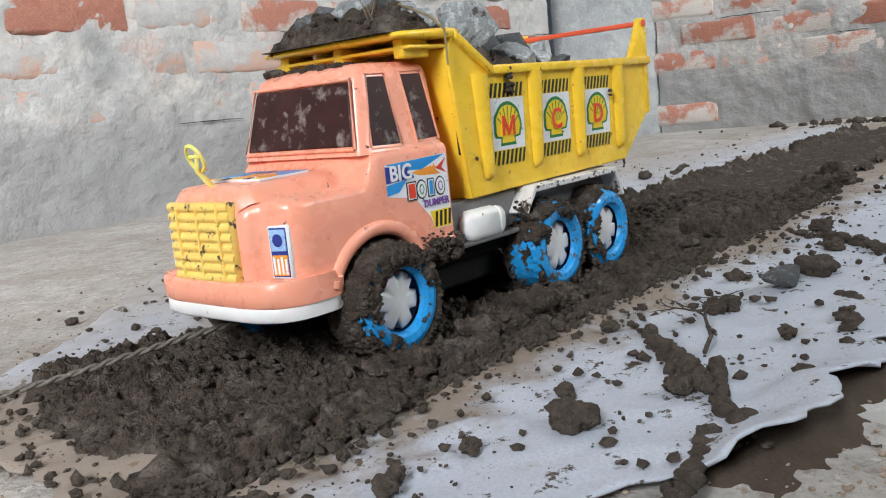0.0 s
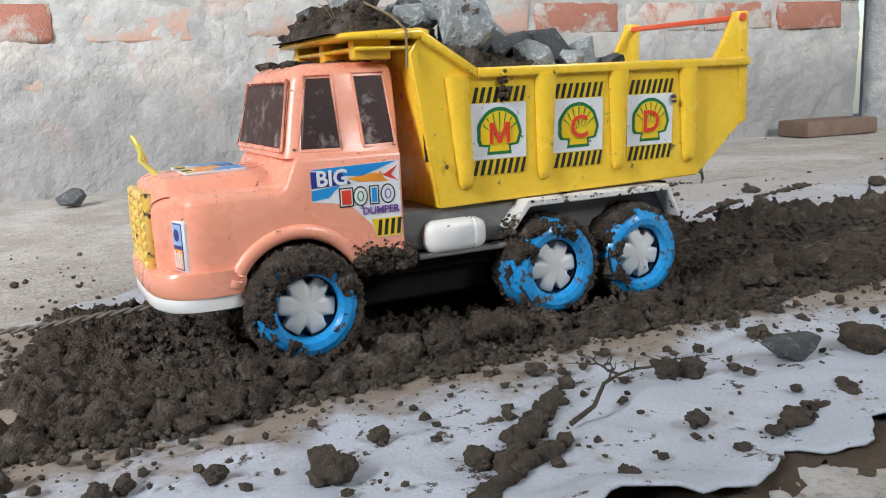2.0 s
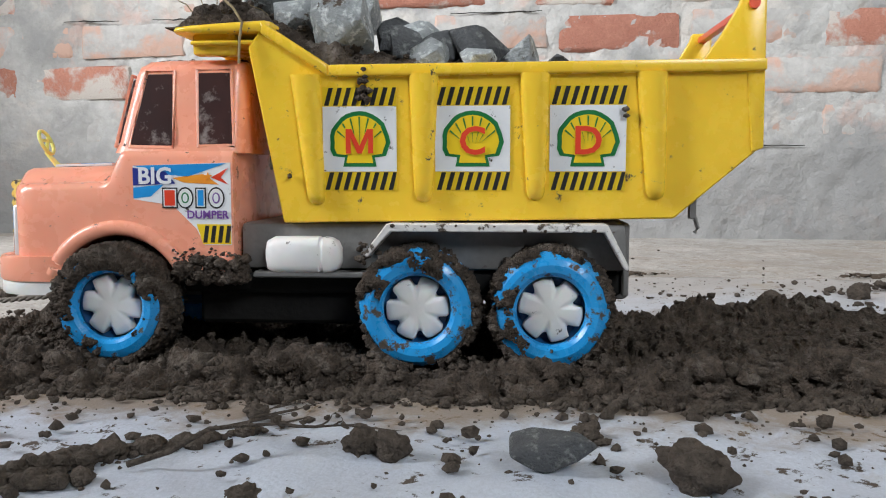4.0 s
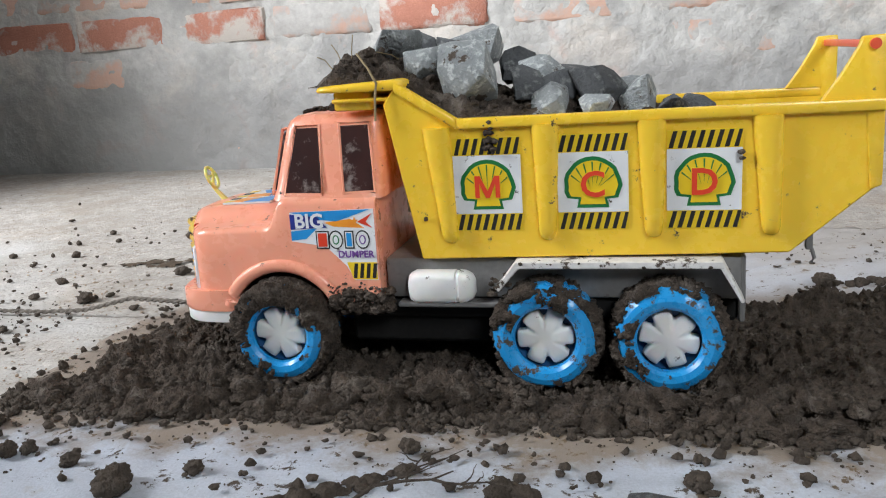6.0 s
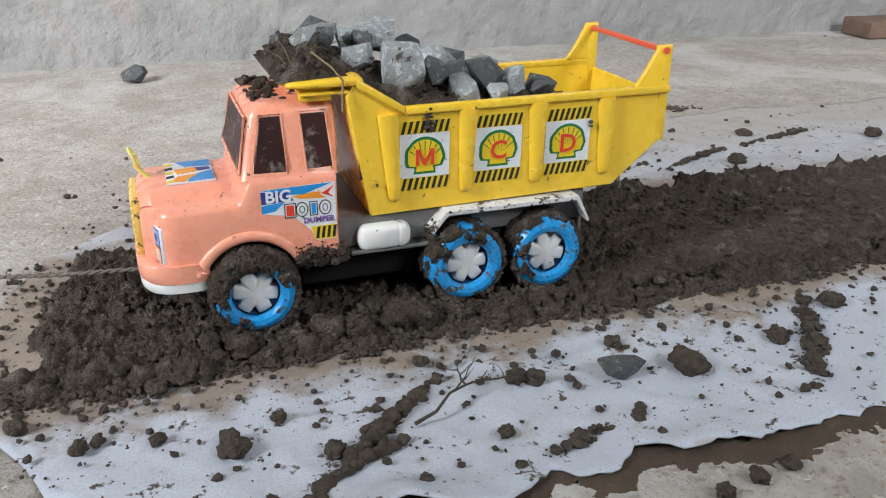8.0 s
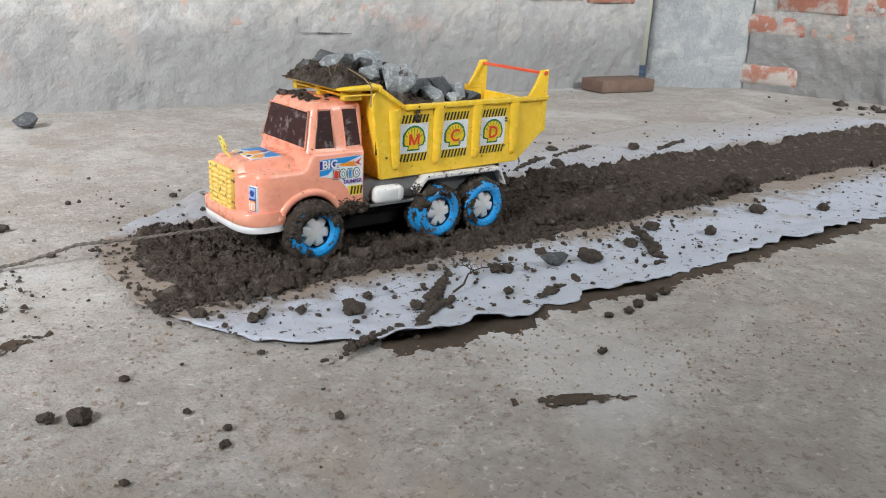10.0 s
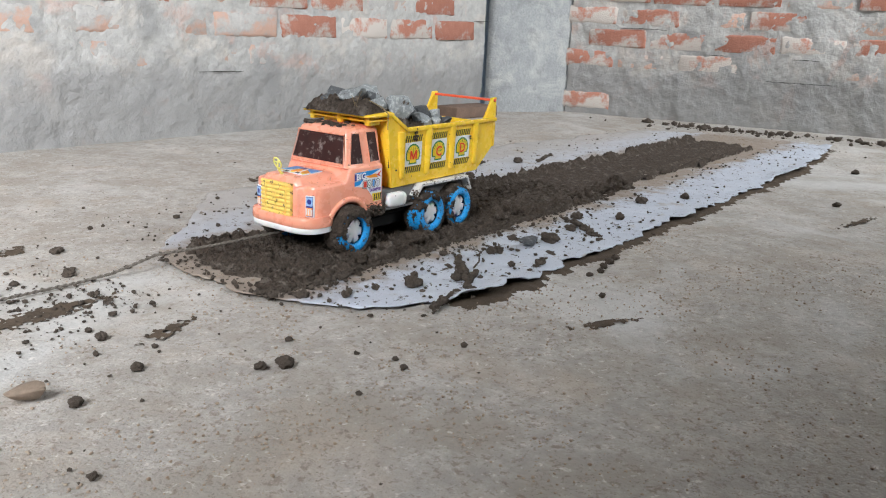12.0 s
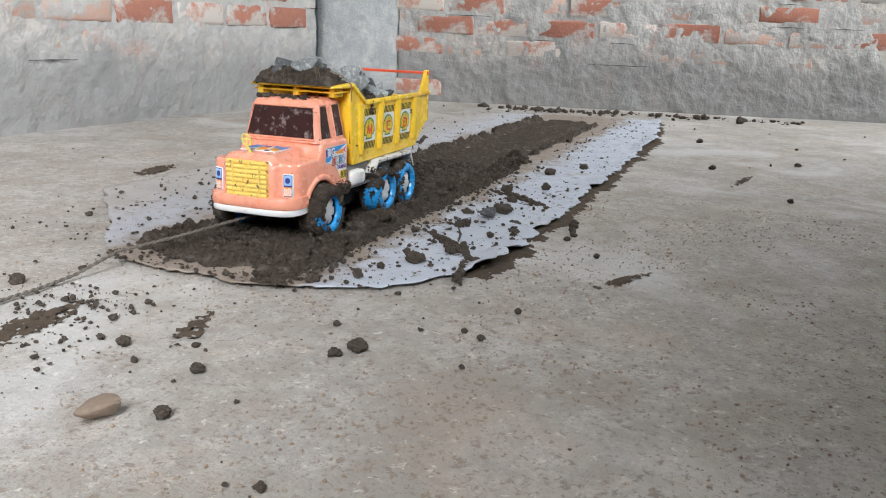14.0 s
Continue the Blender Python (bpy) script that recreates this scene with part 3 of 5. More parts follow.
def soil_band():
    """Brown soil along the sheet's lifted edge, its colour also painting the shade there."""
    bm = bmesh.new()
    xs, ys = np.arange(-0.10, 1.66, 0.004), np.arange(-0.29, -0.12, 0.003)
    def z(x, y):
        w = 0.034 + 0.014 * fbm(x * 12, 3.3) + 0.012 * fbm(x * 60, y * 60, 1.0) + 0.006 * fbm(x * 180, y * 180, 2.0)
        d = 1 - abs(y - (near_edge(x) + 0.012)) / max(w, 0.008)
        k = max(0.0, min(1.0, d * 2.0)) * min(1.0, max(0.0, (x + 0.1) / 0.1))
        return FLOOR - 0.004 + 0.0062 * k + 0.0016 * k * fbm(x * 70, y * 70, 6)
    g = [[bm.verts.new((x, y, z(x, y))) for x in xs] for y in ys]
    for a, b in zip(g, g[1:]):
        for i in range(len(xs) - 1):
            bm.faces.new((a[i], a[i + 1], b[i + 1], b[i]))
    bmesh.ops.delete(bm, geom=[v for v in bm.verts if v.co.z < FLOOR - 0.0038], context="VERTS")
    return thing("soil_band", bm, SOIL_SHADE, "brown soil and painted shade on the floor along the sheet's edge", "soil", kind="stuff", angle=100)


soil_band()


def earth_trail(rnd):
    return -0.25 - abs(rnd.gauss(0, 0.35)), 0.115 + rnd.gauss(0, 0.035) * (1 + rnd.random()), FLOOR + 0.0004


crumbs("trail_crumbs", 900, 16, earth_trail, (0.0006, 0.0034), "dark crumbs of earth along the rope")


def soil_smear(cx, cy, length, width, angle, seed):
    """A thin drift of dry soil rubbed into the floor."""
    bm = bmesh.new()
    n, m = int(length / 0.004), int(width / 0.003)
    c, s = math.cos(radians(angle)), math.sin(radians(angle))
    g = []
    for j in range(m + 1):
        row = []
        for i in range(n + 1):
            u, v = 2 * i / n - 1, 2 * j / m - 1
            k = 1 - u * u - v * v + 0.9 * fbm(u * length * 60 + seed, v * width * 60, seed, 4, 0.65) - 0.25
            x, y = u * length / 2, v * width / 2
            row.append(bm.verts.new((cx + c * x - s * y, cy + s * x + c * y, FLOOR - 0.0045 + 0.0052 * max(0.0, min(1.0, k * 3)) + 0.0008 * max(0.0, k))))
        g.append(row)
    for a, b in zip(g, g[1:]):
        for i in range(n):
            bm.faces.new((a[i], a[i + 1], b[i + 1], b[i]))
    bmesh.ops.delete(bm, geom=[v for v in bm.verts if v.co.z < FLOOR - 0.0044], context="VERTS")
    return thing("soil_smear", bm, SOIL_SHADE, "thin smear of brown soil on the concrete floor", "soil", "soil smears", "stuff", angle=100)


for k, smear in enumerate([(-0.36, 0.095, 0.22, 0.05, 4), (-0.56, 0.105, 0.20, 0.06, -3), (-0.30, -0.03, 0.10, 0.03, 20), (0.02, -0.33, 0.12, 0.022, -28),
                           (0.78, -0.42, 0.18, 0.025, -12), (-0.28, 0.33, 0.10, 0.04, 10), (0.30, 0.50, 0.16, 0.05, 8), (0.62, 0.50, 0.2, 0.06, -5), (1.75, -0.05, 0.16, 0.3, -18)]):
    soil_smear(*smear, k * 3.7)

# ---------------------------------------------------------------- toy truck: front to -x, its left side at small y
CY = 0.076
truck = root("toy_dump_truck", (0.12, CY, 0.0), "salmon and yellow plastic toy dump truck, muddy, loaded with stones", "toy truck")


def front_half(x):
    """Half width of the bonnet and cab at x."""
    return float(np.interp(x, [-0.068, -0.066, -0.063, -0.060, -0.0585, -0.057, -0.054, -0.048], [0.0305, 0.0340, 0.0365, 0.0400, 0.0460, 0.0510, 0.0555, 0.058]))


def arch(x, r=0.0355):
    return 0.031 + math.sqrt(r * r - x * x) if abs(x) < r else 0.0


def cab_body():
    bm = bmesh.new()
    xs = [-0.068, -0.067, -0.066, -0.0645, -0.063, -0.0615, -0.060, -0.0592, -0.0585, -0.0578, -0.057, -0.0555, -0.054, -0.051, -0.048, -0.043, -0.039] + [-0.0355 + 0.071 * k / 22 for k in range(23)] + [0.040, 0.048, 0.056, 0.061]
    rings = []
    for x in xs:
        w = front_half(x)
        zb = max(0.046, arch(x))
        u = max(0.0, min(1.0, (x + 0.068) / 0.010))
        round_f = 0.006 * (1 - math.sqrt(max(0.0, 1 - (1 - u) ** 2)))
        if x < -0.004:
            zs, zm, hw = 0.0905 - round_f + 0.05 * max(0.0, x + 0.06) * 0.5, 0.0985 - round_f + 0.03 * max(0.0, x + 0.06), min(0.034, w - 0.006)
        else:
            k = min(1.0, (x + 0.004) / 0.006)
            zs, zm, hw = 0.0925 + 0.0155 * k, 0.1002 + 0.009 * k, 0.034 + 0.014 * k
        half = [(w, zb), (w, zb + (zs - zb) * 0.5), (w, zs - 0.004), (w - 0.0015, zs - 0.0012), (w - 0.005, zs),
                (hw + 0.004, zs + 0.0006), (hw + 0.001, zs + (zm - zs) * 0.5), (hw - 0.003, zm - 0.0005), (hw - 0.008, zm + 0.0006), (0.0, zm + 0.0012)]
        rings.append([(x, CY - a, b) for a, b in half] + [(x, CY + a, b) for a, b in half[-2::-1]] + [(x, CY + w - 0.004, zb), (x, CY - w + 0.004, zb)])
    loft(bm, rings)
    # greenhouse
    def ring(z, x0, x1, w):
        c = 0.006
        pts = [(x0, -w + c), (x0 + c * 0.3, -w + c * 0.3), (x0 + c, -w), (x1 - c, -w), (x1 - c * 0.3, -w + c * 0.3), (x1, -w + c)]
        pts += [(a, -b) for a, b in pts[::-1]]
        return [(a, CY + b, z) for a, b in pts]
    levels = [(0.1065, -0.003, 0.064, 0.0555), (0.112, -0.0015, 0.0645, 0.0525), (0.130, 0.0025, 0.065, 0.0495), (0.146, 0.006, 0.0652, 0.0465),
              (0.1505, 0.008, 0.0650, 0.0450), (0.1535, 0.012, 0.0635, 0.042), (0.1548, 0.019, 0.058, 0.036)]
    loft(bm, [ring(*v) for v in levels])
    return bm


SLIM["on"] = True
cab = part("cab", cab_body(), SALMON, truck, "salmon pink plastic cab and bonnet", angle=50)


def side_w(z):
    """Half width of the greenhouse at height z."""
    return float(np.interp(z, [0.1065, 0.112, 0.130, 0.146, 0.1505], [0.0555, 0.0525, 0.0495, 0.0465, 0.0450]))


def side_window(corners, side):
    bm = bmesh.new()
    pts = []
    for x, z in corners:
        pts.append((x, CY + side * (side_w(z) + 0.0004), z))
    plate(bm, pts, (0, -side * 0.003, 0))
    bevelled(fixed(bm), 0.0006, 1)
    rim = bmesh.new()
    c = Vector((sum(p[0] for p in pts) / 4, pts[0][1], sum(p[2] for p in pts) / 4))
    outer = [Vector(p) + (Vector(p) - c) * 0.07 + Vector((0, -side * 0.0002, 0)) for p in pts]
    loop = [*outer, outer[0]]
    tube(rim, [Vector(p) for p in loop], 0.0009, 6)
    win = part("side_window", bm, PANE, cab, "dark smoked plastic side window with dust")
    part("window_frame", rim, SALMON, win)


for side in (-1, 1):
    side_window([(0.0065, 0.1105), (0.0285, 0.1100), (0.0275, 0.1470), (0.0140, 0.1470)], side)
    side_window([(0.0425, 0.1105), (0.0600, 0.1110), (0.0575, 0.1475), (0.0405, 0.1475)], side)

bm = bmesh.new()
plate(bm, [(-0.0012, CY - 0.0475, 0.1115), (-0.0012, CY + 0.0475, 0.1115), (0.0058, CY + 0.0415, 0.1445), (0.0058, CY - 0.0415, 0.1445)], (0.004, 0, 0.0005))
for v in bm.verts:
    v.co.x -= 0.0016
bevelled(fixed(bm), 0.0007, 1)
screen = part("windscreen", bm, PANE, cab, "dark smoked plastic windscreen")
bm = bmesh.new()
loop = [(-0.0028, CY - 0.0492, 0.1100), (-0.0028, CY + 0.0492, 0.1100), (0.0046, CY + 0.0430, 0.1462), (0.0046, CY - 0.0430, 0.1462), (-0.0028, CY - 0.0492, 0.1100)]
tube(bm, loop, 0.0010, 8)
part("screen_frame", bm, SALMON, screen)


def sweep_front(z0, z1, grow, thick, bevel):
    """A bar that follows the rounded front, from wheel arch to wheel arch."""
    bm = bmesh.new()
    path = []
    for k in range(33):
        a = -math.pi / 2 + math.pi * k / 32
        x = -0.036 - 0.036 * math.cos(a) ** 0.62 if abs(k - 16) < 16 else -0.036
        path.append((x - grow, CY + (0.058 + grow) * math.copysign(abs(math.sin(a)) ** 0.45, math.sin(a))))
    rings = [[(x, y, z0 + bevel), (x, y, z1 - bevel), (x + bevel, y, z1), (x + thick, y * 0.96 + CY * 0.04, z1), (x + thick, y * 0.96 + CY * 0.04, z0), (x + bevel, y, z0)] for x, y in path]
    loft(bm, rings)
    return bm


part("bumper", sweep_front(0.0405, 0.0535, 0.002, 0.010, 0.0015), SALMON, truck, "salmon pink plastic bumper", angle=50)
part("bumper_strip", sweep_front(0.0335, 0.0412, 0.0012, 0.010, 0.001), WHITE, truck, "white lower bumper strip", angle=50)

for side in (-1, 1):
    bm = bmesh.new()
    pts = []
    for k in range(25):
        a = radians(20 + 138 * k / 24)
        pts.append((-0.0375 * math.cos(a), CY + side * 0.0575, 0.031 + 0.0375 * math.sin(a)))
    tube(bm, pts, 0.0040, 10)
    bmesh.ops.scale(bm, vec=(1, 0.8, 1), verts=bm.verts, space=Matrix.Translation((0, -(CY + side * 0.0575), 0)))
    part("wheel_arch", bm, SALMON, cab, "salmon pink rounded wheel arch", angle=60)
    bm = bmesh.new()
    box(bm, (0.034, CY + side * 0.051 - 0.008, 0.0445), (0.062, CY + side * 0.051 + 0.008, 0.0535), 0.003, 2)
    box(bm, (0.053, CY + side * 0.058 - 0.003, 0.046), (0.0605, CY + side * 0.058 + 0.004, 0.056), 0.0028, 2)
    part("step", bm, SALMON, cab, "muddy salmon side step", angle=60)

# grille with rounded horizontal bars and a cross pattern
bm = bmesh.new()
box(bm, (-0.0715, CY - 0.028, 0.0525), (-0.066, CY + 0.028, 0.0925), 0.0015, 2)
grille = part("grille", bm, PALE_YELLOW, truck, "pale yellow plastic grille with raised bars")
for k in range(8):
    z = 0.0548 + k * 0.00505
    bm = bmesh.new()
    tube(bm, [(-0.0700, CY - 0.0275, z), (-0.0706, CY - 0.01, z), (-0.0706, CY + 0.01, z), (-0.0700, CY + 0.0275, z)], 0.0026, 8)
    part("bar", bm, PALE_YELLOW, grille, angle=60)
for y in (-0.0185, 0.0, 0.0185):
    bm = bmesh.new()
    tube(bm, [(-0.0720, CY + y, 0.0535), (-0.0726, CY + y, 0.073), (-0.0720, CY + y, 0.0918)], 0.0011, 6)
    part("upright", bm, PALE_YELLOW, grille, angle=60)

for side in (-1, 1):
    c = CY + side * 0.0475
    bm = bmesh.new()
    tilt = Matrix.Translation((-0.0566, c, 0.0665)) @ Matrix.Rotation(side * radians(-14), 4, "Z")
    box(bm, (-0.0022, -0.0066, -0.0133), (0.002, 0.0066, 0.0133), 0.0010, 1, 0)
    box(bm, (-0.0025, -0.0058, -0.0125), (0.0, 0.0058, 0.0125), 0.0008, 1, 1)
    box(bm, (-0.0028, -0.0050, 0.0005), (0.0, 0.0050, 0.0115), 0.0005, 1, 2)
    box(bm, (-0.0028, -0.0050, -0.0115), (0.0, 0.0050, -0.0010), 0.0005, 1, 3)
    r = bmesh.ops.create_circle(bm, cap_ends=True, segments=16, radius=0.0032)
    for v in r["verts"]:
        v.co = Vector((-0.00295, v.co.x, v.co.y + 0.006))
    for f in {f for v in r["verts"] for f in v.link_faces}:
        f.material_index = 1
    for k in range(4):
        box(bm, (-0.0030, -0.0045 + k * 0.0024, -0.0105), (-0.0026, -0.0032 + k * 0.0024, -0.003 + 0.001 * (k % 2)), 0, 1, 0)
    bmesh.ops.transform(bm, matrix=tilt, verts=bm.verts)
    part("headlight", fixed(bm), [PAPER, PRINT_NAVY, PRINT_PALE, PRINT_ORANGE], truck, "headlight sticker in blue and orange")

# bonnet ornament: ring with a bar cross on a short stem, leaning back
bm = bmesh.new()
oc = Vector((-0.0668, CY + 0.002, 0.1140))
ring = [oc + Vector((-0.0028 * math.sin(a), 0.0062 * math.cos(a), 0.0065 * math.sin(a))) for a in [2 * math.pi * k / 20 for k in range(21)]]
tube(bm, ring, 0.0011, 8)
tube(bm, [oc + Vector((0, -0.006, 0.001)), oc + Vector((0, 0.006, 0.001))], 0.0010, 6)
tube(bm, [oc + Vector((0.001, 0, 0.003)), oc + Vector((0, 0, -0.006)), (-0.0585, CY + 0.002, 0.0985)], [0.0010, 0.0013, 0.0020], 8)
part("bonnet_ornament", bm, HORN, truck, "pale yellow plastic ring ornament on the bonnet", angle=60)


def bonnet_sticker():
    bm = bmesh.new()
    z = 0.1012
    def quad(pts, mat, lift):
        plate(bm, [(x, CY + y, z + 0.03 * 0.8 * (x + 0.04) + lift) for x, y in pts], (0, 0, -0.0012), mat)
    quad([(-0.048, -0.025), (-0.016, -0.025), (-0.016, 0.025), (-0.048, 0.025)], 0, 0.0)
    quad([(-0.034, -0.0245), (-0.0165, -0.0245), (-0.0165, -0.002), (-0.030, -0.010)], 1, 0.0002)
    quad([(-0.040, 0.0245), (-0.0165, 0.0245), (-0.0165, 0.008), (-0.034, 0.012)], 1, 0.0002)
    quad([(-0.045, -0.022), (-0.036, -0.024), (-0.026, -0.008), (-0.040, -0.010)], 3, 0.00025)
    quad([(-0.026, -0.002), (-0.017, 0.000), (-0.018, 0.006), (-0.030, 0.008)], 2, 0.00025)
    quad([(-0.040, -0.006), (-0.026, -0.002), (-0.028, 0.008), (-0.042, 0.006)], 3, 0.0003)
    for k in range(5):
        a = -0.024 + k * 0.010
        quad([(-0.0478, a), (-0.0425, a + 0.002), (-0.0425, a + 0.007), (-0.0478, a + 0.005)], 4 if k % 2 else 5, 0.0003)
    return fixed(bm)


part("bonnet_sticker", bonnet_sticker(), [PAPER, PRINT_BLUE, PRINT_NAVY, PRINT_ORANGE, BLACK, PRINT_YELLOW], cab, "torn coloured sticker across the bonnet", smooth=False)


def door_sticker(side):
    bm = bmesh.new()
    y0 = CY + side * 0.0582

    def quad(pts, mat, lift):
        plate(bm, [(x, y0 + side * lift, z) for x, z in pts], (0, -side * 0.001, 0), mat)
    x0, x1, zt = 0.0095, 0.0600, 0.1000
    quad([(x0, zt), (x1, zt + 0.0015), (x1, 0.0600), (0.046, 0.0600), (0.042, 0.0680), (0.030, 0.0800), (x0, 0.0830)], 0, 0.0)
    quad([(x0, zt), (x1 - 0.002, zt + 0.0012), (0.038, zt - 0.0055), (x0 + 0.018, zt - 0.0045)], 1, 0.0002)
    quad([(x0, zt - 0.001), (x0 + 0.017, zt - 0.003), (x0 + 0.022, zt - 0.009), (x0, 0.0900)], 2, 0.0003)
    quad([(x0, 0.0890), (x0 + 0.016, 0.0905), (x0 + 0.009, 0.0845), (x0, 0.0835)], 1, 0.0002)
    quad([(0.030, zt - 0.0062), (0.046, zt - 0.0042), (0.054, 0.0905), (0.036, 0.0915)], 3, 0.0002)
    quad([(0.050, zt - 0.006), (x1 - 0.001, zt - 0.001), (x1 - 0.005, zt - 0.006), (x1 - 0.001, 0.0905)], 4, 0.00025)
    star = []
    for k in range(10):
        a, r = math.pi / 2 + math.pi * k / 5, (0.0024 if k % 2 == 0 else 0.0010)
        star.append((0.0485 + r * math.cos(a), 0.0945 + r * math.sin(a)))
    quad(star, 3, 0.0004)
    quad([(0.0452, 0.0604), (x1 - 0.0003, 0.0604), (x1 - 0.0003, 0.0705), (0.0420, 0.0705)], 6, 0.0001)
    for k in range(4):
        a = 0.0452 + k * 0.0038
        quad([(a, 0.0612), (a + 0.0021, 0.0612), (a + 0.0034, 0.0698), (a + 0.0013, 0.0698)], 5, 0.0002)
    # a mark of four outlined coloured shapes in a row: block, ring, bar, ring
    for k, mi in enumerate((4, 8, 1, 7)):
        c = 0.0285 + k * 0.0080

        def oval(rx, rz):
            return [(c + rx * math.cos(2 * math.pi * q / 16), 0.0838 + rz * math.sin(2 * math.pi * q / 16)) for q in range(16)]
        if k % 2:
            for q, (rx, rz) in enumerate(((0.0043, 0.0055), (0.0036, 0.0047), (0.0020, 0.0028), (0.0013, 0.0021))):
                quad(oval(rx, rz), (5, 9, mi, 0)[q], 0.0003 + 0.0001 * q)
        else:
            for q, g in enumerate((0.0, 0.0007, 0.0013)):
                w = (0.0040 if k == 0 else 0.0028) - g
                quad([(c - w, 0.0786 + g), (c + w, 0.0786 + g), (c + w, 0.0890 - g), (c - w, 0.0890 - g)], (5, 9, mi)[q], 0.0003 + 0.0001 * q)
    right = (1, 0, 0) if side < 0 else (-1, 0, 0)
    lettering("BIG", 0.0116, 0, bm, (x0 + 0.0115, y0 + side * 0.0005, 0.0945), right, (0, 0, 1), 0.0003)
    lettering("DUMPER", 0.0056, 7, bm, (0.0480, y0 + side * 0.0005, 0.0752), right, (0, 0, 1), 0.00012)
    return bm


for side in (-1, 1):
    part("door_sticker", door_sticker(side), [PAPER, PRINT_BLUE, PRINT_NAVY, PRINT_ORANGE, PRINT_RED, BLACK, PRINT_YELLOW, PRINT_PURPLE, GREEN, WHITE], cab, "glossy lettered sticker in blue, white and orange", smooth=False)

# chassis, tank, mudguards
SLIM["on"] = False
bm = bmesh.new()
box(bm, (-0.055, CY - 0.030, 0.030), (0.262, CY + 0.030, 0.052), 0.003, 2)
box(bm, (0.062, CY - 0.050, 0.047), (0.258, CY + 0.050, 0.0712), 0.003, 2)
box(bm, (0.256, CY - 0.048, 0.034), (0.2595, CY + 0.048, 0.0712), 0.001, 1)
part("chassis", bm, GREY, truck, "grey plastic chassis under the tipper")
# blocks added in near-black to stand for the shade under the truck
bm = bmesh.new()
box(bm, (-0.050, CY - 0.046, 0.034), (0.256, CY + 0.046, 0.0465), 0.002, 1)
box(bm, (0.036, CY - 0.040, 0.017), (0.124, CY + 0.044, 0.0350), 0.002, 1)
part("underbody", bm, BELLY_SHADE, truck, "near-black block painting the shade under the truck, flecked with mud")
for x in (0.0, 0.155, 0.22):
    bm = bmesh.new()
    tube(bm, [(x, CY - 0.060, 0.030), (x, CY + 0.060, 0.030)], 0.0035, 10)
    part("axle", bm, GREY, truck)
for side in (-1, 1):
    bm = bmesh.new()
    yc = CY + side * 0.051
    rings = []
    for k, (x, s) in enumerate([(0.076, 0.35), (0.0775, 0.8), (0.081, 1.0), (0.104, 1.0), (0.1045, 0.93), (0.106, 0.93), (0.1065, 1.0), (0.110, 0.95), (0.1135, 0.75), (0.115, 0.4)]):
        rings.append([(x, yc + 0.0085 * s * math.copysign(abs(math.cos(a)) ** 0.6, math.cos(a)), 0.0548 + 0.0095 * s * math.copysign(abs(math.sin(a)) ** 0.6, math.sin(a))) for a in [2 * math.pi * q / 20 for q in range(20)]])
    loft(bm, rings)
    part("fuel_tank", bm, WHITE, truck, "white rounded plastic fuel tank", angle=50)
    bm = bmesh.new()
    box(bm, (0.070, yc - 0.006, 0.0435), (0.135, yc + 0.006, 0.0465), 0.0008, 1)
    part("side_rail", bm, GREY, truck)
    bm = bmesh.new()
    ya, yb = CY + side * 0.040, CY + side * 0.0635
    prof = [(0.1275, 0.0560), (0.1395, 0.0715), (0.2470, 0.0715), (0.2580, 0.0500), (0.2562, 0.0490), (0.2455, 0.0675), (0.1412, 0.0675), (0.1300, 0.0545)]
    plate(bm, [(x, ya, z) for x, z in prof], (0, yb - ya, 0))
    bevelled(fixed(bm), 0.0006, 1)
    part("mudguard", bm, DIRTY_WHITE, truck, "muddy white mudguard over the rear wheels")

# tipper body
BED_OUT = [(0.0860, 0.0712), (0.2795, 0.0740), (0.3190, 0.1080), (0.3200, 0.1500), (0.1110, 0.1490), (0.0785, 0.1700), (0.0700, 0.1580)]


def bed_half(z):
    return 0.0545 + 0.0025 * (z - 0.0712) / 0.079


def tipper():
    """Front wall, floor and rising tail of the tipper, one bent panel."""
    bm = bmesh.new()
    line = [(0.0770, 0.1680), (0.0705, 0.1580), (0.0860, 0.0712), (0.2795, 0.0740), (0.3190, 0.1080), (0.3200, 0.1420)]
    inner = [(0.0800, 0.1675), (0.0737, 0.1580), (0.0885, 0.0742), (0.2785, 0.0770), (0.3160, 0.1095), (0.3170, 0.1420)]
    rings = []
    for (x, z), (xi, zi) in zip(line, inner):
        h = bed_half(min(z, 0.15)) - 0.001
        rings.append([(x, CY - h, z), (x, CY + h, z), (xi, CY + h, zi), (xi, CY - h, zi)])
    loft(bm, rings)
    return bevelled(bm, 0.0006, 1)


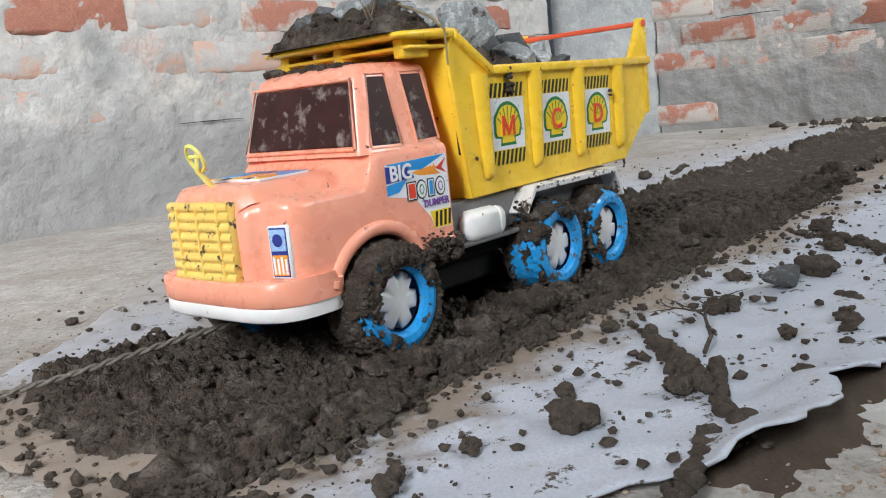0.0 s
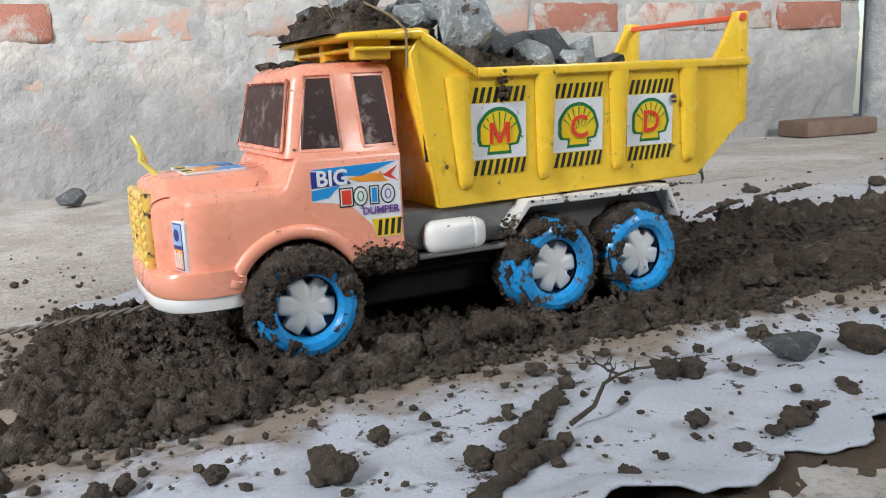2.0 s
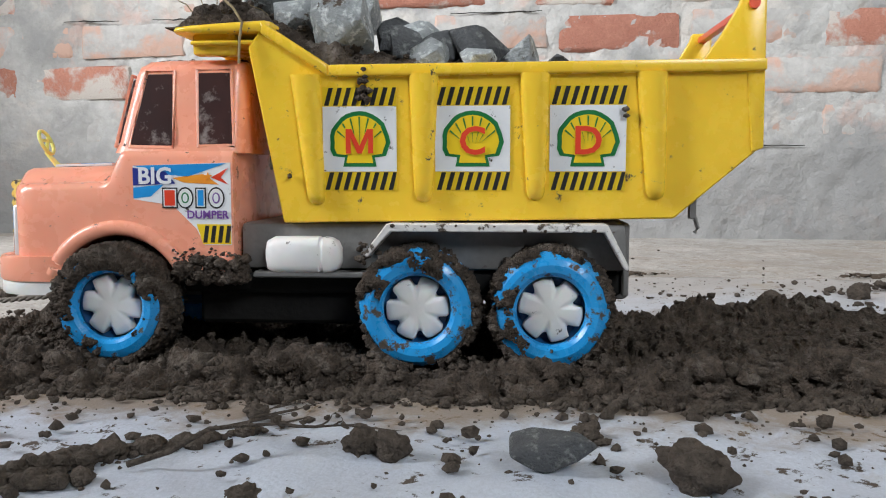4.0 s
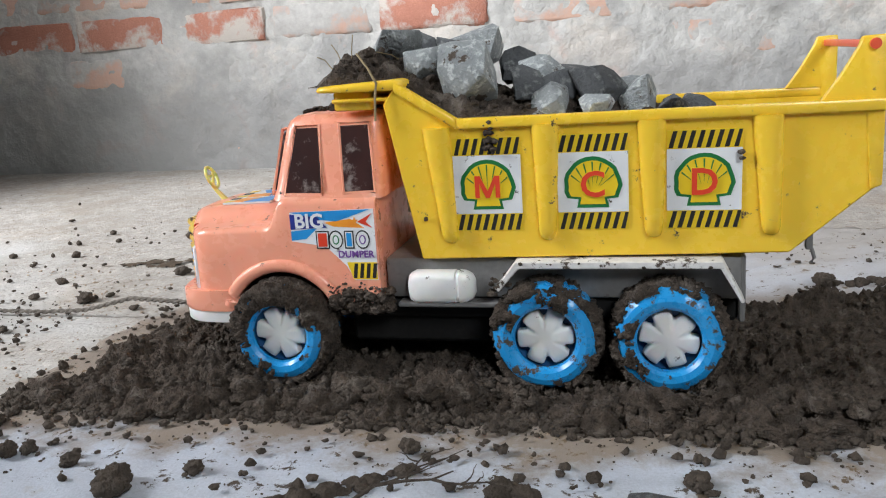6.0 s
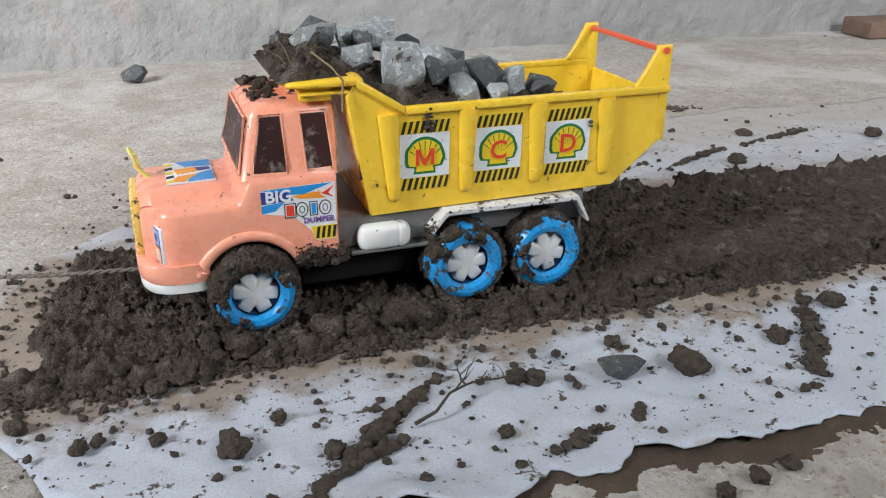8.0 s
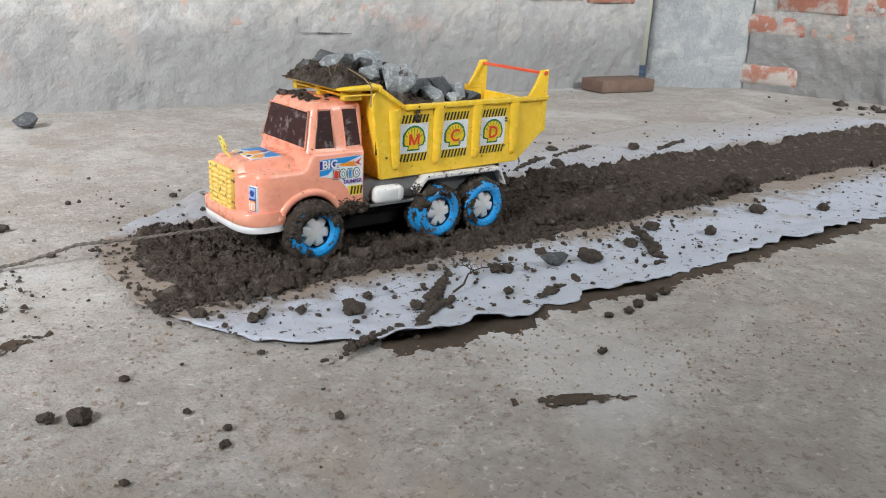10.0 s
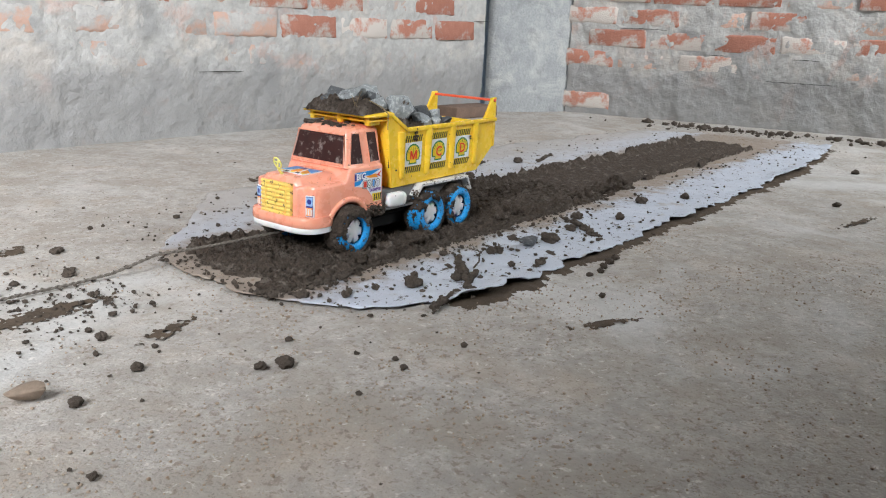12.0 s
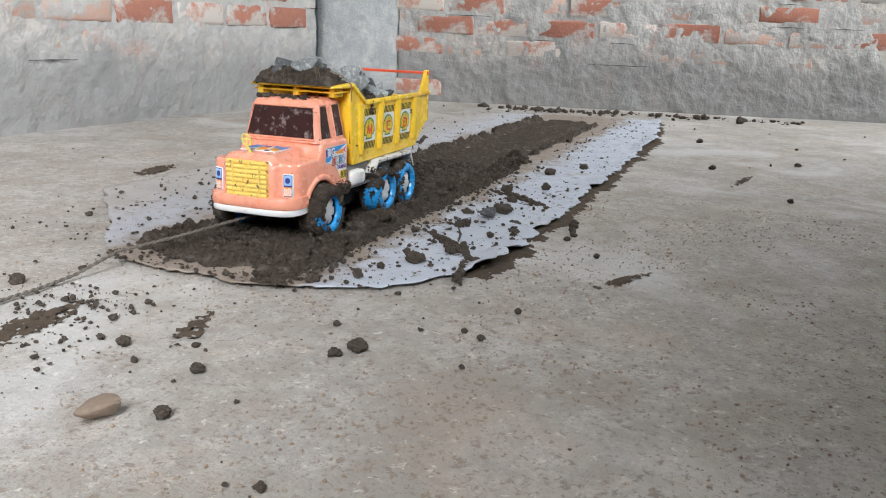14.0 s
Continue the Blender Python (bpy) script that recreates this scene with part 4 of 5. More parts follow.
bed = part("tipper_body", tipper(), YELLOW, truck, "yellow plastic tipper body with ribbed sides")
for side in (-1, 1):
    bm = bmesh.new()
    plate(bm, [(x, CY + side * bed_half(z), z) for x, z in BED_OUT], (0, -side * 0.003, 0))
    part("side_wall", bevelled(fixed(bm), 0.0007, 1), YELLOW, bed)
for side in (-1, 1):
    bm = bmesh.new()
    tops = [(0.0770, 0.1705), (0.1105, 0.1492), (0.3205, 0.1502)]
    for (xa, za), (xb, zb) in zip(tops, tops[1:]):
        o, i = CY + side * 0.0600, CY + side * 0.0535
        plate(bm, [(xa, o, za - 0.0058), (xb, o, zb - 0.0058), (xb, o, zb), (xa, o, za)], (0, i - o, 0))
    bevelled(fixed(bm), 0.0012, 2)
    part("rim", bm, YELLOW, bed, angle=45)
    for k, (xt, xb, zb) in enumerate([(0.0985, 0.1035, 0.080), (0.1575, 0.1570, 0.0815), (0.2115, 0.2125, 0.0825), (0.2675, 0.2705, 0.083)]):
        bm = bmesh.new()
        rings = []
        for u in [0, 0.03, 0.08, 0.2, 0.4, 0.6, 0.8, 0.92, 0.97, 1.0]:
            z = 0.1445 + (zb - 0.1445) * u
            x = xt + (xb - xt) * u
            s = math.sqrt(max(0.0, 1 - max(0.0, (u - 0.90) / 0.10) ** 2))
            w, d = (0.0075 - 0.0030 * u) * (0.35 + 0.65 * s), 0.0052 * s + 0.0004
            y = CY + side * (bed_half(z) - 0.0010)
            rings.append([(x + w * math.cos(a), y + side * d * math.sin(a) ** 0.7, z) for a in [math.pi * q / 12 for q in range(13)]])
        loft(bm, rings, cap=True, closed=True)
        part("rib", bm, YELLOW, bed, angle=50)
    # tail post
    bm = bmesh.new()
    prof = [(0.2910, 0.1495), (0.2990, 0.1610), (0.3070, 0.1750), (0.3085, 0.1795), (0.3200, 0.1800), (0.3205, 0.1080), (0.3150, 0.1060), (0.3110, 0.1495)]
    o = CY + side * 0.0575
    plate(bm, [(x, o, z) for x, z in prof], (0, -side * 0.0045, 0))
    bevelled(fixed(bm), 0.001, 2)
    part("tail_post", bm, YELLOW, bed, "yellow raised tail post", angle=45)
    bm = bmesh.new()
    tube(bm, [(0.3140, CY + side * 0.0590, 0.1758), (0.3140, CY + side * 0.0572, 0.1758)], 0.0026, 12)
    part("pin", bm, RED, bed)
bm = bmesh.new()
box(bm, (0.3120, CY - 0.0545, 0.1738), (0.3165, CY + 0.0545, 0.1775), 0.0008, 2)
part("tail_bar", bm, RED, bed, "orange red bar between the tail posts")
bm = bmesh.new()
rings = []
for x, h, w in [(0.030, 0.0016, 0.050), (0.032, 0.0022, 0.056), (0.040, 0.0030, 0.058), (0.062, 0.0042, 0.059), (0.078, 0.005, 0.059), (0.082, 0.003, 0.059)]:
    zc = 0.1672 + 0.02 * (x - 0.03)
    rings.append([(x, CY - w, zc - h / 2), (x, CY - w, zc + h / 2), (x, CY - w + 0.004, zc + h / 2 + 0.001), (x, CY + w - 0.004, zc + h / 2 + 0.001), (x, CY + w, zc + h / 2), (x, CY + w, zc - h / 2)])
loft(bm, rings)
part("canopy", bevelled(bm, 0.0008, 1), YELLOW, bed, "yellow lip of the tipper over the cab roof", angle=45)
bm = bmesh.new()
for y in (-0.048, 0.048, 0.0):
    box(bm, (0.040, CY + y - 0.004, 0.1555), (0.062, CY + y + 0.004, 0.1660), 0.001, 1)
box(bm, (0.040, CY - 0.056, 0.1600), (0.074, CY + 0.056, 0.1622), 0.0010, 2)
part("canopy_support", bm, YELLOW, bed, angle=45)
bm = bmesh.new()
box(bm, (0.2885, CY - 0.047, 0.0735), (0.2920, CY - 0.043, 0.0860), 0.0005, 1)
tube(bm, [(0.2915, CY - 0.046, 0.0740), (0.2930, CY - 0.046, 0.0690), (0.2915, CY - 0.046, 0.0665)], 0.0011, 6)
part("tail_hook", bm, GREY, bed)


def decal(x0, letter, side):
    """A square sticker with hazard stripes above and below and a fan-shaped mark with a letter."""
    bm = bmesh.new()
    z0, w, h, s = 0.0970, 0.0368, 0.0320, 0.0095

    def yo(z):
        return CY + side * (bed_half(z) + 0.0003)

    def quad(pts, mat, lift):
        vs = [(x, yo(z) + side * lift, z) for x, z in pts]
        plate(bm, vs, (0, -side * 0.0008, 0), mat)
    quad([(x0, z0 - s), (x0 + w, z0 - s), (x0 + w, z0 + h + s), (x0, z0 + h + s)], 1, 0.0)
    quad([(x0, z0), (x0 + w, z0), (x0 + w, z0 + h), (x0, z0 + h)], 0, 0.0002)
    for zb in (z0 - s, z0 + h):
        for k in range(8):
            a = x0 + 0.0008 + k * 0.00455
            quad([(a, zb + 0.0004), (a + 0.0022, zb + 0.0004), (min(a + 0.0046, x0 + w), zb + s - 0.0004), (min(a + 0.0024, x0 + w - 0.001), zb + s - 0.0004)], 2, 0.0003)
    cx, cz = x0 + w / 2, z0 + h * 0.46

    def fan(r, foot):
        pts = [(cx - foot * 0.62, cz - 0.82 * r), (cx + foot * 0.62, cz - 0.82 * r), (cx + foot * 0.55, cz - 0.52 * r)]
        for k in range(19):
            a = radians(-28 + 236 * k / 18)
            pts.append((cx + r * (1 + 0.03 * math.cos(9 * a)) * math.cos(a), cz + r * math.sin(a)))
        pts.append((cx - foot * 0.55, cz - 0.52 * r))
        return pts
    quad(fan(0.0150, 0.0135), 3, 0.0004)
    quad(fan(0.0128, 0.0108), 1, 0.0006)
    for k in range(7):
        a = radians(25 + 130 * k / 6)
        ux, uz = math.cos(a), math.sin(a)
        bx, bz = cx + 0.004 * ux, cz - 0.001
        quad([(bx, bz), (cx + 0.0122 * ux + 0.0004 * uz, cz + 0.0122 * uz - 0.0004 * ux), (cx + 0.0122 * ux - 0.0004 * uz, cz + 0.0122 * uz + 0.0004 * ux)], 3, 0.0008)
    right = (1, 0, 0) if side < 0 else (-1, 0, 0)
    if letter == "M":
        for grow, mi, lift in ((0.0005, 5, 0.0010), (0.0, 4, 0.0013)):
            g = grow
            m_pts = [(-0.0068 - g, -0.0058 - g), (-0.0044 + g, -0.0058 - g), (-0.0044 + g, 0.0022 - g), (-0.0011 - g * 0.4, -0.0058 - g), (0.0011 + g * 0.4, -0.0058 - g), (0.0044 - g, 0.0022 - g),
                     (0.0044 - g, -0.0058 - g), (0.0068 + g, -0.0058 - g), (0.0068 + g, 0.0062 + g), (0.0040, 0.0062 + g), (0.0, -0.0022 + g), (-0.0040, 0.0062 + g), (-0.0068 - g, 0.0062 + g)]
            quad([(cx + a, cz + b) for a, b in m_pts], mi, lift)
        return bm
    lettering(letter, 0.0190, 5, bm, (cx, yo(cz) + side * 0.0010, cz - 0.0004), right, (0, 0, 1), 0.00075)
    lettering(letter, 0.0190, 4, bm, (cx, yo(cz) + side * 0.0012, cz - 0.0004), right, (0, 0, 1), 0.00038)
    return bm


for side in (-1, 1):
    for x0, letter in ((0.1070, "M"), (0.1630, "C"), (0.2190, "D")) if side < 0 else ((0.1070, "D"), (0.1630, "C"), (0.2190, "M")):
        part("sticker", decal(x0, letter, side), [PAPER, PRINT_YELLOW, BLACK, GREEN, PRINT_RED, PRINT_YELLOW], bed, "square sticker with hazard stripes and a letter", smooth=False)


# wheels
CRUST_U = [0.0, 0.14, 0.26, 0.36, 0.46, 0.62, 0.78, 0.90, 1.0]
CRUST_R = [0.0182, 0.0225, 0.0257, 0.0279, 0.0289, 0.0291, 0.0291, 0.0285, 0.0262]
CRUST_D = [0.0160, 0.0176, 0.0166, 0.0140, 0.0105, 0.0040, -0.0040, -0.0095, -0.0120]


def wheel(x, side, seed, crust):
    c = (x, CY + side * 0.0545, 0.0300)
    bm = bmesh.new()
    lathe(bm, [(0.001, 0.006), (0.0150, 0.006), (0.0172, 0.010), (0.0172, -0.010), (0.001, -0.010)], c, side, 32)
    hub = part("wheel", bm, NAVY, truck, "navy blue wheel core", angle=40)
    bm = bmesh.new()
    prof = [(0.0165, 0.0165 - 0.004), (0.0172, 0.0150), (0.0190, 0.0168), (0.0225, 0.0175), (0.0255, 0.0165), (0.0278, 0.0140), (0.0288, 0.0105),
            (0.0291, 0.004), (0.0291, -0.004), (0.0285, -0.0095), (0.0262, -0.0120), (0.0200, -0.0125), (0.0165, -0.0110)]
    lathe(bm, prof, c, side, 72)
    rnd = random.Random(seed)
    for v in bm.verts:
        r = math.hypot(v.co.x - c[0], v.co.z - c[2])
        if r > 0.027:
            a = math.atan2(v.co.z - c[2], v.co.x - c[0])
            k = 0.0005 * (1 if math.sin(a * 26 + (v.co.y - c[1]) * 260) > 0 else -1)
            v.co.x += k * math.cos(a)
            v.co.z += k * math.sin(a)
    part("tyre", bm, BLUE, hub, "bright blue plastic tyre caked with mud", angle=28)
    # six-armed hub cap
    bm = bmesh.new()
    turn = rnd.uniform(0, 1)
    def star(r, d):
        pts = []
        for k in range(72):
            a = 2 * math.pi * k / 72
            q = ((a + turn) % (math.pi / 3)) - math.pi / 6
            rr = r * (1 - 0.30 * math.exp(-(q / 0.155) ** 4))
            pts.append((c[0] + rr * math.cos(a), c[1] + side * d, c[2] + rr * math.sin(a)))
        return pts
    loft(bm, [star(0.0158, 0.0060), star(0.0158, 0.0108), star(0.0150, 0.0116), star(0.0115, 0.0126), star(0.0060, 0.0131)], cap=True)
    part("hub_cap", bm, WHITE, hub, "white six-armed plastic hub cap", angle=50)
    # dried mud on the tread and flank
    bm = bmesh.new()
    n, mseg = 260, 40
    rows = []
    for k in range(n):
        a = 2 * math.pi * k / n
        row = []
        for q in range(mseg):
            u = q / (mseg - 1)
            rad, dep = float(np.interp(u, CRUST_U, CRUST_R)), float(np.interp(u, CRUST_U, CRUST_D))
            out_r, out_d = max(0.0, min(1.0, (rad - 0.0215) / 0.006)), max(0.0, min(1.0, (dep - 0.0090) / 0.006))
            cover = fbm(math.cos(a) * 1.6 + seed * 3, math.sin(a) * 1.6, u * 2.2 + seed, 6, 0.68) + crust(a, u)
            lump = 0.0010 * fbm(math.cos(a) * 9, math.sin(a) * 9, u * 8 + seed, 4, 0.7) + 0.0008 * noise.noise(Vector((math.cos(a) * 34, math.sin(a) * 34, u * 30)))
            grow = 0.0022 * min(1.0, max(-1.0, cover * 5.0)) + (lump * 1.5 if cover > 0 else 0.0)
            rr, dd = rad + grow * out_r, dep + grow * out_d
            row.append(bm.verts.new((c[0] + rr * math.cos(a), c[1] + side * dd, c[2] + rr * math.sin(a))))
        rows.append(row)
    for k in range(n):
        r, s = rows[k], rows[(k + 1) % n]
        for q in range(mseg - 1):
            bm.faces.new((r[q], r[q + 1], s[q + 1], s[q]))
    part("mud_crust", fixed(bm), MUD, hub, "crust of dried mud on the tyre", angle=100)


for side in (-1, 1):
    wheel(0.0, side, 1 if side < 0 else 4, lambda a, u: 0.05 + 0.75 * math.sin(a - 0.5) if u < 0.30 else 0.75)
    wheel(0.155, side, 2 if side < 0 else 5, lambda a, u: -0.55 + 0.55 * math.sin(a) if u < 0.30 else 0.25)
    wheel(0.22, side, 3 if side < 0 else 6, lambda a, u: -0.55 - 0.50 * math.cos(a) if u < 0.30 else 0.30)

# mud stuck on the truck
rnd = random.Random(77)
bm = bmesh.new()
for k in range(150):
    u = rnd.random()
    clod_into(bm, (0.032 + 0.034 * u, CY - 0.0565 + rnd.gauss(0, 0.0018), rnd.uniform(0.040, 0.050 + 0.004 * u)), rnd.uniform(0.0012, 0.0042), rnd, 3, 0.8)
for k in range(140):
    clod_into(bm, (rnd.uniform(0.030, 0.066), CY - 0.060 + rnd.gauss(0, 0.0012), rnd.uniform(0.041, 0.058)), rnd.uniform(0.0004, 0.0013), rnd, 1)
for k in range(20):
    clod_into(bm, (rnd.uniform(0.124, 0.135), CY - 0.058 + rnd.gauss(0, 0.004), rnd.uniform(0.050, 0.062)), rnd.uniform(0.001, 0.0025), rnd, 1)
for k in range(26):
    clod_into(bm, (rnd.uniform(0.14, 0.25), CY - 0.062 + rnd.gauss(0, 0.0012), rnd.choice([0.0700, 0.0675])), rnd.uniform(0.0006, 0.0016), rnd, 1)
tagged(part("mud_splash", bm, MUD, truck, "lumps of dried mud on the sills", angle=100), kind="stuff")
bm = bmesh.new()
for k in range(70):
    x = rnd.uniform(0.012, 0.034) if k % 3 else rnd.uniform(0.012, 0.060)
    clod_into(bm, (x, CY + rnd.uniform(-0.036, 0.040), 0.1535), rnd.uniform(0.0015, 0.0045), rnd, 2, 0.6)
tagged(part("roof_mud", bm, MUD, truck, "lumps of mud on the cab roof", angle=100), kind="stuff")
bm = bmesh.new()
for x, z, r in [*[(0.1275 + rnd.gauss(0, 0.0016), 0.1470 - 0.0011 * q + rnd.gauss(0, 0.001), rnd.uniform(0.0010, 0.0024)) for q in range(16)], *[(0.1000 + rnd.gauss(0, 0.0022), 0.1325 + rnd.gauss(0, 0.0025), rnd.uniform(0.0006, 0.0017)) for q in range(12)], (0.0900, 0.095, 0.0014), (0.3020, 0.153, 0.0030), (0.2970, 0.152, 0.0024), (0.255, 0.127, 0.002), (0.2555, 0.124, 0.0014), (0.318, 0.165, 0.0012)]:
    clod_into(bm, (x, CY - bed_half(z) - 0.001 - (0.001 if z < 0.15 else -0.004), z - 0.001), r, rnd, 2, 0.8)
tagged(part("tipper_mud", bm, MUD, bed, "smears of dried mud on the tipper side", angle=100), kind="stuff")

# ---------------------------------------------------------------- load of earth and stones
def heap():
    bm = bmesh.new()
    xs, ys = np.arange(0.026, 0.300, 0.0022), np.arange(CY - 0.0525, CY + 0.0526, 0.0022)
    def h(x, y):
        u = (y - CY) / 0.0525
        top = np.interp(x, [0.026, 0.032, 0.042, 0.056, 0.075, 0.10, 0.13, 0.17, 0.21, 0.26, 0.30], [0.1690, 0.1775, 0.1840, 0.1850, 0.1770, 0.1660, 0.1580, 0.1545, 0.1480, 0.1300, 0.1150])
        side = 0.007 * abs(u) ** 2.4
        return float(top) - side + 0.0060 * fbm(x * 60, y * 60, 2, 4, 0.65) + 0.0030 * noise.noise(Vector((x * 260, y * 260, 4)))
    def base(x):
        return 0.1695 if x < 0.078 else 0.100
    g = [[bm.verts.new((x, y, max(h(x, y), base(x)))) for x in xs] for y in ys]
    for a, b in zip(g, g[1:]):
        for i in range(len(xs) - 1):
            bm.faces.new((a[i], a[i + 1], b[i + 1], b[i]))
    rim = [e for e in bm.edges if e.is_boundary]
    r = bmesh.ops.extrude_edge_only(bm, edges=rim)
    for v in r["geom"]:
        if isinstance(v, bmesh.types.BMVert):
            v.co.z = 0.1690 if v.co.x < 0.078 else 0.098
    rnd = random.Random(5)
    for k in range(420):
        x = rnd.choice([rnd.uniform(0.030, 0.09), rnd.uniform(0.08, 0.15), rnd.uniform(0.08, 0.26)])
        y = CY + rnd.uniform(-0.050, 0.050)
        clod_into(bm, (x, y, h(x, y) - 0.001), rnd.uniform(0.0010, 0.0036), rnd, 1)
    return thing("earth_load", bm, MUD, "heap of dark crumbly earth in the tipper of the toy truck", "soil", kind="stuff", angle=100)


heap()
LOAD = [  # x, y, z, half sizes, dark
    (0.064, 0.075, 0.1880, 0.0165, 0.0150, 0.0085, 0), (0.107, 0.092, 0.1835, 0.0175, 0.0150, 0.0100, 0), (0.117, 0.037, 0.1735, 0.0150, 0.0135, 0.0140, 0),
    (0.087, 0.050, 0.1755, 0.0100, 0.0100, 0.0095, 0), (0.135, 0.092, 0.1740, 0.0090, 0.0100, 0.0090, 1), (0.152, 0.072, 0.1675, 0.0120, 0.0110, 0.0100, 0),
    (0.184, 0.052, 0.1590, 0.0120, 0.0110, 0.0110, 1), (0.158, 0.034, 0.1565, 0.0130, 0.0090, 0.0070, 0), (0.206, 0.050, 0.1545, 0.0100, 0.0100, 0.0090, 0),
    (0.184, 0.030, 0.1520, 0.0090, 0.0070, 0.0050, 0), (0.236, 0.068, 0.1460, 0.0120, 0.0100, 0.0060, 1), (0.068, 0.108, 0.1840, 0.0140, 0.0110, 0.0090, 1),
    (0.044, 0.100, 0.1820, 0.0080, 0.0080, 0.0060, 1), (0.093, 0.075, 0.1835, 0.0090, 0.0080, 0.0080, 1), (0.145, 0.052, 0.1660, 0.0080, 0.0080, 0.0080, 1),
    (0.170, 0.095, 0.1600, 0.0120, 0.0110, 0.0100, 1), (0.142, 0.112, 0.1650, 0.0110, 0.0090, 0.0090, 0), (0.200, 0.095, 0.1520, 0.0110, 0.0110, 0.0080, 0),
    (0.094, 0.108, 0.1800, 0.0100, 0.0100, 0.0090, 0), (0.222, 0.040, 0.1490, 0.0080, 0.0070, 0.0050, 1), (0.163, 0.055, 0.1610, 0.0090, 0.0080, 0.0080, 1)]
for k, (x, y, z, a, b, c, dark) in enumerate(LOAD):
    rnd = random.Random(100 + k * 7)
    bm = bmesh.new()
    stone_into(bm, (0, 0, 0), (a * 1.14, b * 1.10, c * 1.18), rnd, 20)
    bevelled(fixed(bm), 0.0003, 1, 20)
    ob = thing("stone", bm, DARK_STONE if dark else STONE, "dark broken stone lying on the loaded earth" if dark else "pale grey broken stone lying on the loaded earth", "stone", "stones in the tipper", angle=20)
    ob.matrix_basis = pose(x, y, z, rnd.uniform(-15, 15), rnd.uniform(-15, 15), rnd.uniform(0, 180))

# straws and roots
rnd = random.Random(31)


def straw(name, pts, r, label):
    bm = bmesh.new()
    tube(bm, pts, r, 5)
    return thing(name, bm, STRAW, label, "straw", "straws", angle=80)


straw("straw", [(0.052, 0.035, 0.186), (0.062, 0.022, 0.178), (0.068, 0.0165, 0.170), (0.067, 0.0155, 0.162), (0.0665, 0.0150, 0.150)], 0.0007, "dry bent root hanging over the tipper lip")
for k in range(14):
    p = Vector((rnd.uniform(0.035, 0.075), rnd.uniform(0.03, 0.12), 0.178))
    d = Vector((rnd.uniform(-1, 1), rnd.uniform(-1, 0.4), rnd.uniform(0.1, 0.8))).normalized() * rnd.uniform(0.010, 0.022)
    straw("straw", [p, p + d * 0.5 + Vector((0, 0, 0.002)), p + d], 0.00032, "thin dry straw stuck in the loaded earth")

# tow rope
bm = bmesh.new()
pts = [(-0.030, 0.078, 0.026), (-0.075, 0.094, 0.022), (-0.130, 0.120, 0.014), (-0.19, 0.145, 0.009), (-0.24, 0.153, FLOOR + 0.006)]
for k in range(26):
    x = -0.28 - 0.05 * k
    pts.append((x, 0.155 + 0.004 * math.sin(k * 0.7) - 0.03 * k / 25, FLOOR + 0.0035))
fine = []
for p, q in zip(pts, pts[1:]):
    n = max(2, int((Vector(q) - Vector(p)).length / 0.0016))
    fine += [Vector(p).lerp(Vector(q), k / n) for k in range(n)]
for strand in range(2):
    tube(bm, [p + 0.0009 * Vector((0, math.cos(i * 0.62 + math.pi * strand), math.sin(i * 0.62 + math.pi * strand))) for i, p in enumerate(fine)], 0.0011, 6)
thing("tow_rope", bm, ROPE, "dirty twisted rope tied under the truck's bumper", "rope", angle=80)

# ---------------------------------------------------------------- clods and stones lying about
SHEET_TOP = FLOOR + 0.005


def lump(x, y, r, seed, z=SHEET_TOP, name="clod", mat=None, label="lump of dark brown mud lying on the sheet", flat=0.75, group="clods on the sheet"):
    rnd = random.Random(seed)
    bm = bmesh.new()
    clod_into(bm, (0, 0, 0), r, rnd, 4, flat)
    ob = thing(name, bm, mat or CLOD, label, "clod", group, angle=100)
    ob.location = (x, y, z)
    return ob


for k, (x, y, r) in enumerate([(-0.034, -0.114, 0.0125), (-0.115, -0.086, 0.0062), (-0.105, -0.082, 0.0050), (-0.073, -0.092, 0.0058), (-0.004, -0.092, 0.0060),
                               (-0.071, -0.040, 0.0080), (0.147, -0.100, 0.0075), (0.158, -0.104, 0.0085), (-0.150, -0.055, 0.0080), (0.020, -0.135, 0.0080),
                               (0.230, -0.080, 0.0080), (0.262, -0.122, 0.0125), (0.345, -0.110, 0.0100), (0.095, -0.060, 0.0065), (0.118, -0.150, 0.0060),
                               (-0.020, -0.165, 0.0060), (0.060, -0.176, 0.0060), (0.420, -0.080, 0.0120), (0.470, -0.130, 0.0100), (0.62, -0.10, 0.012), (0.72, -0.14, 0.010),
                               (0.40, 0.26, 0.011), (0.48, 0.30, 0.013), (0.34, 0.24, 0.010), (0.58, 0.24, 0.012), (0.66, 0.33, 0.010), (0.82, 0.28, 0.012)]):
    lump(x, y, r * 0.8, 200 + k)
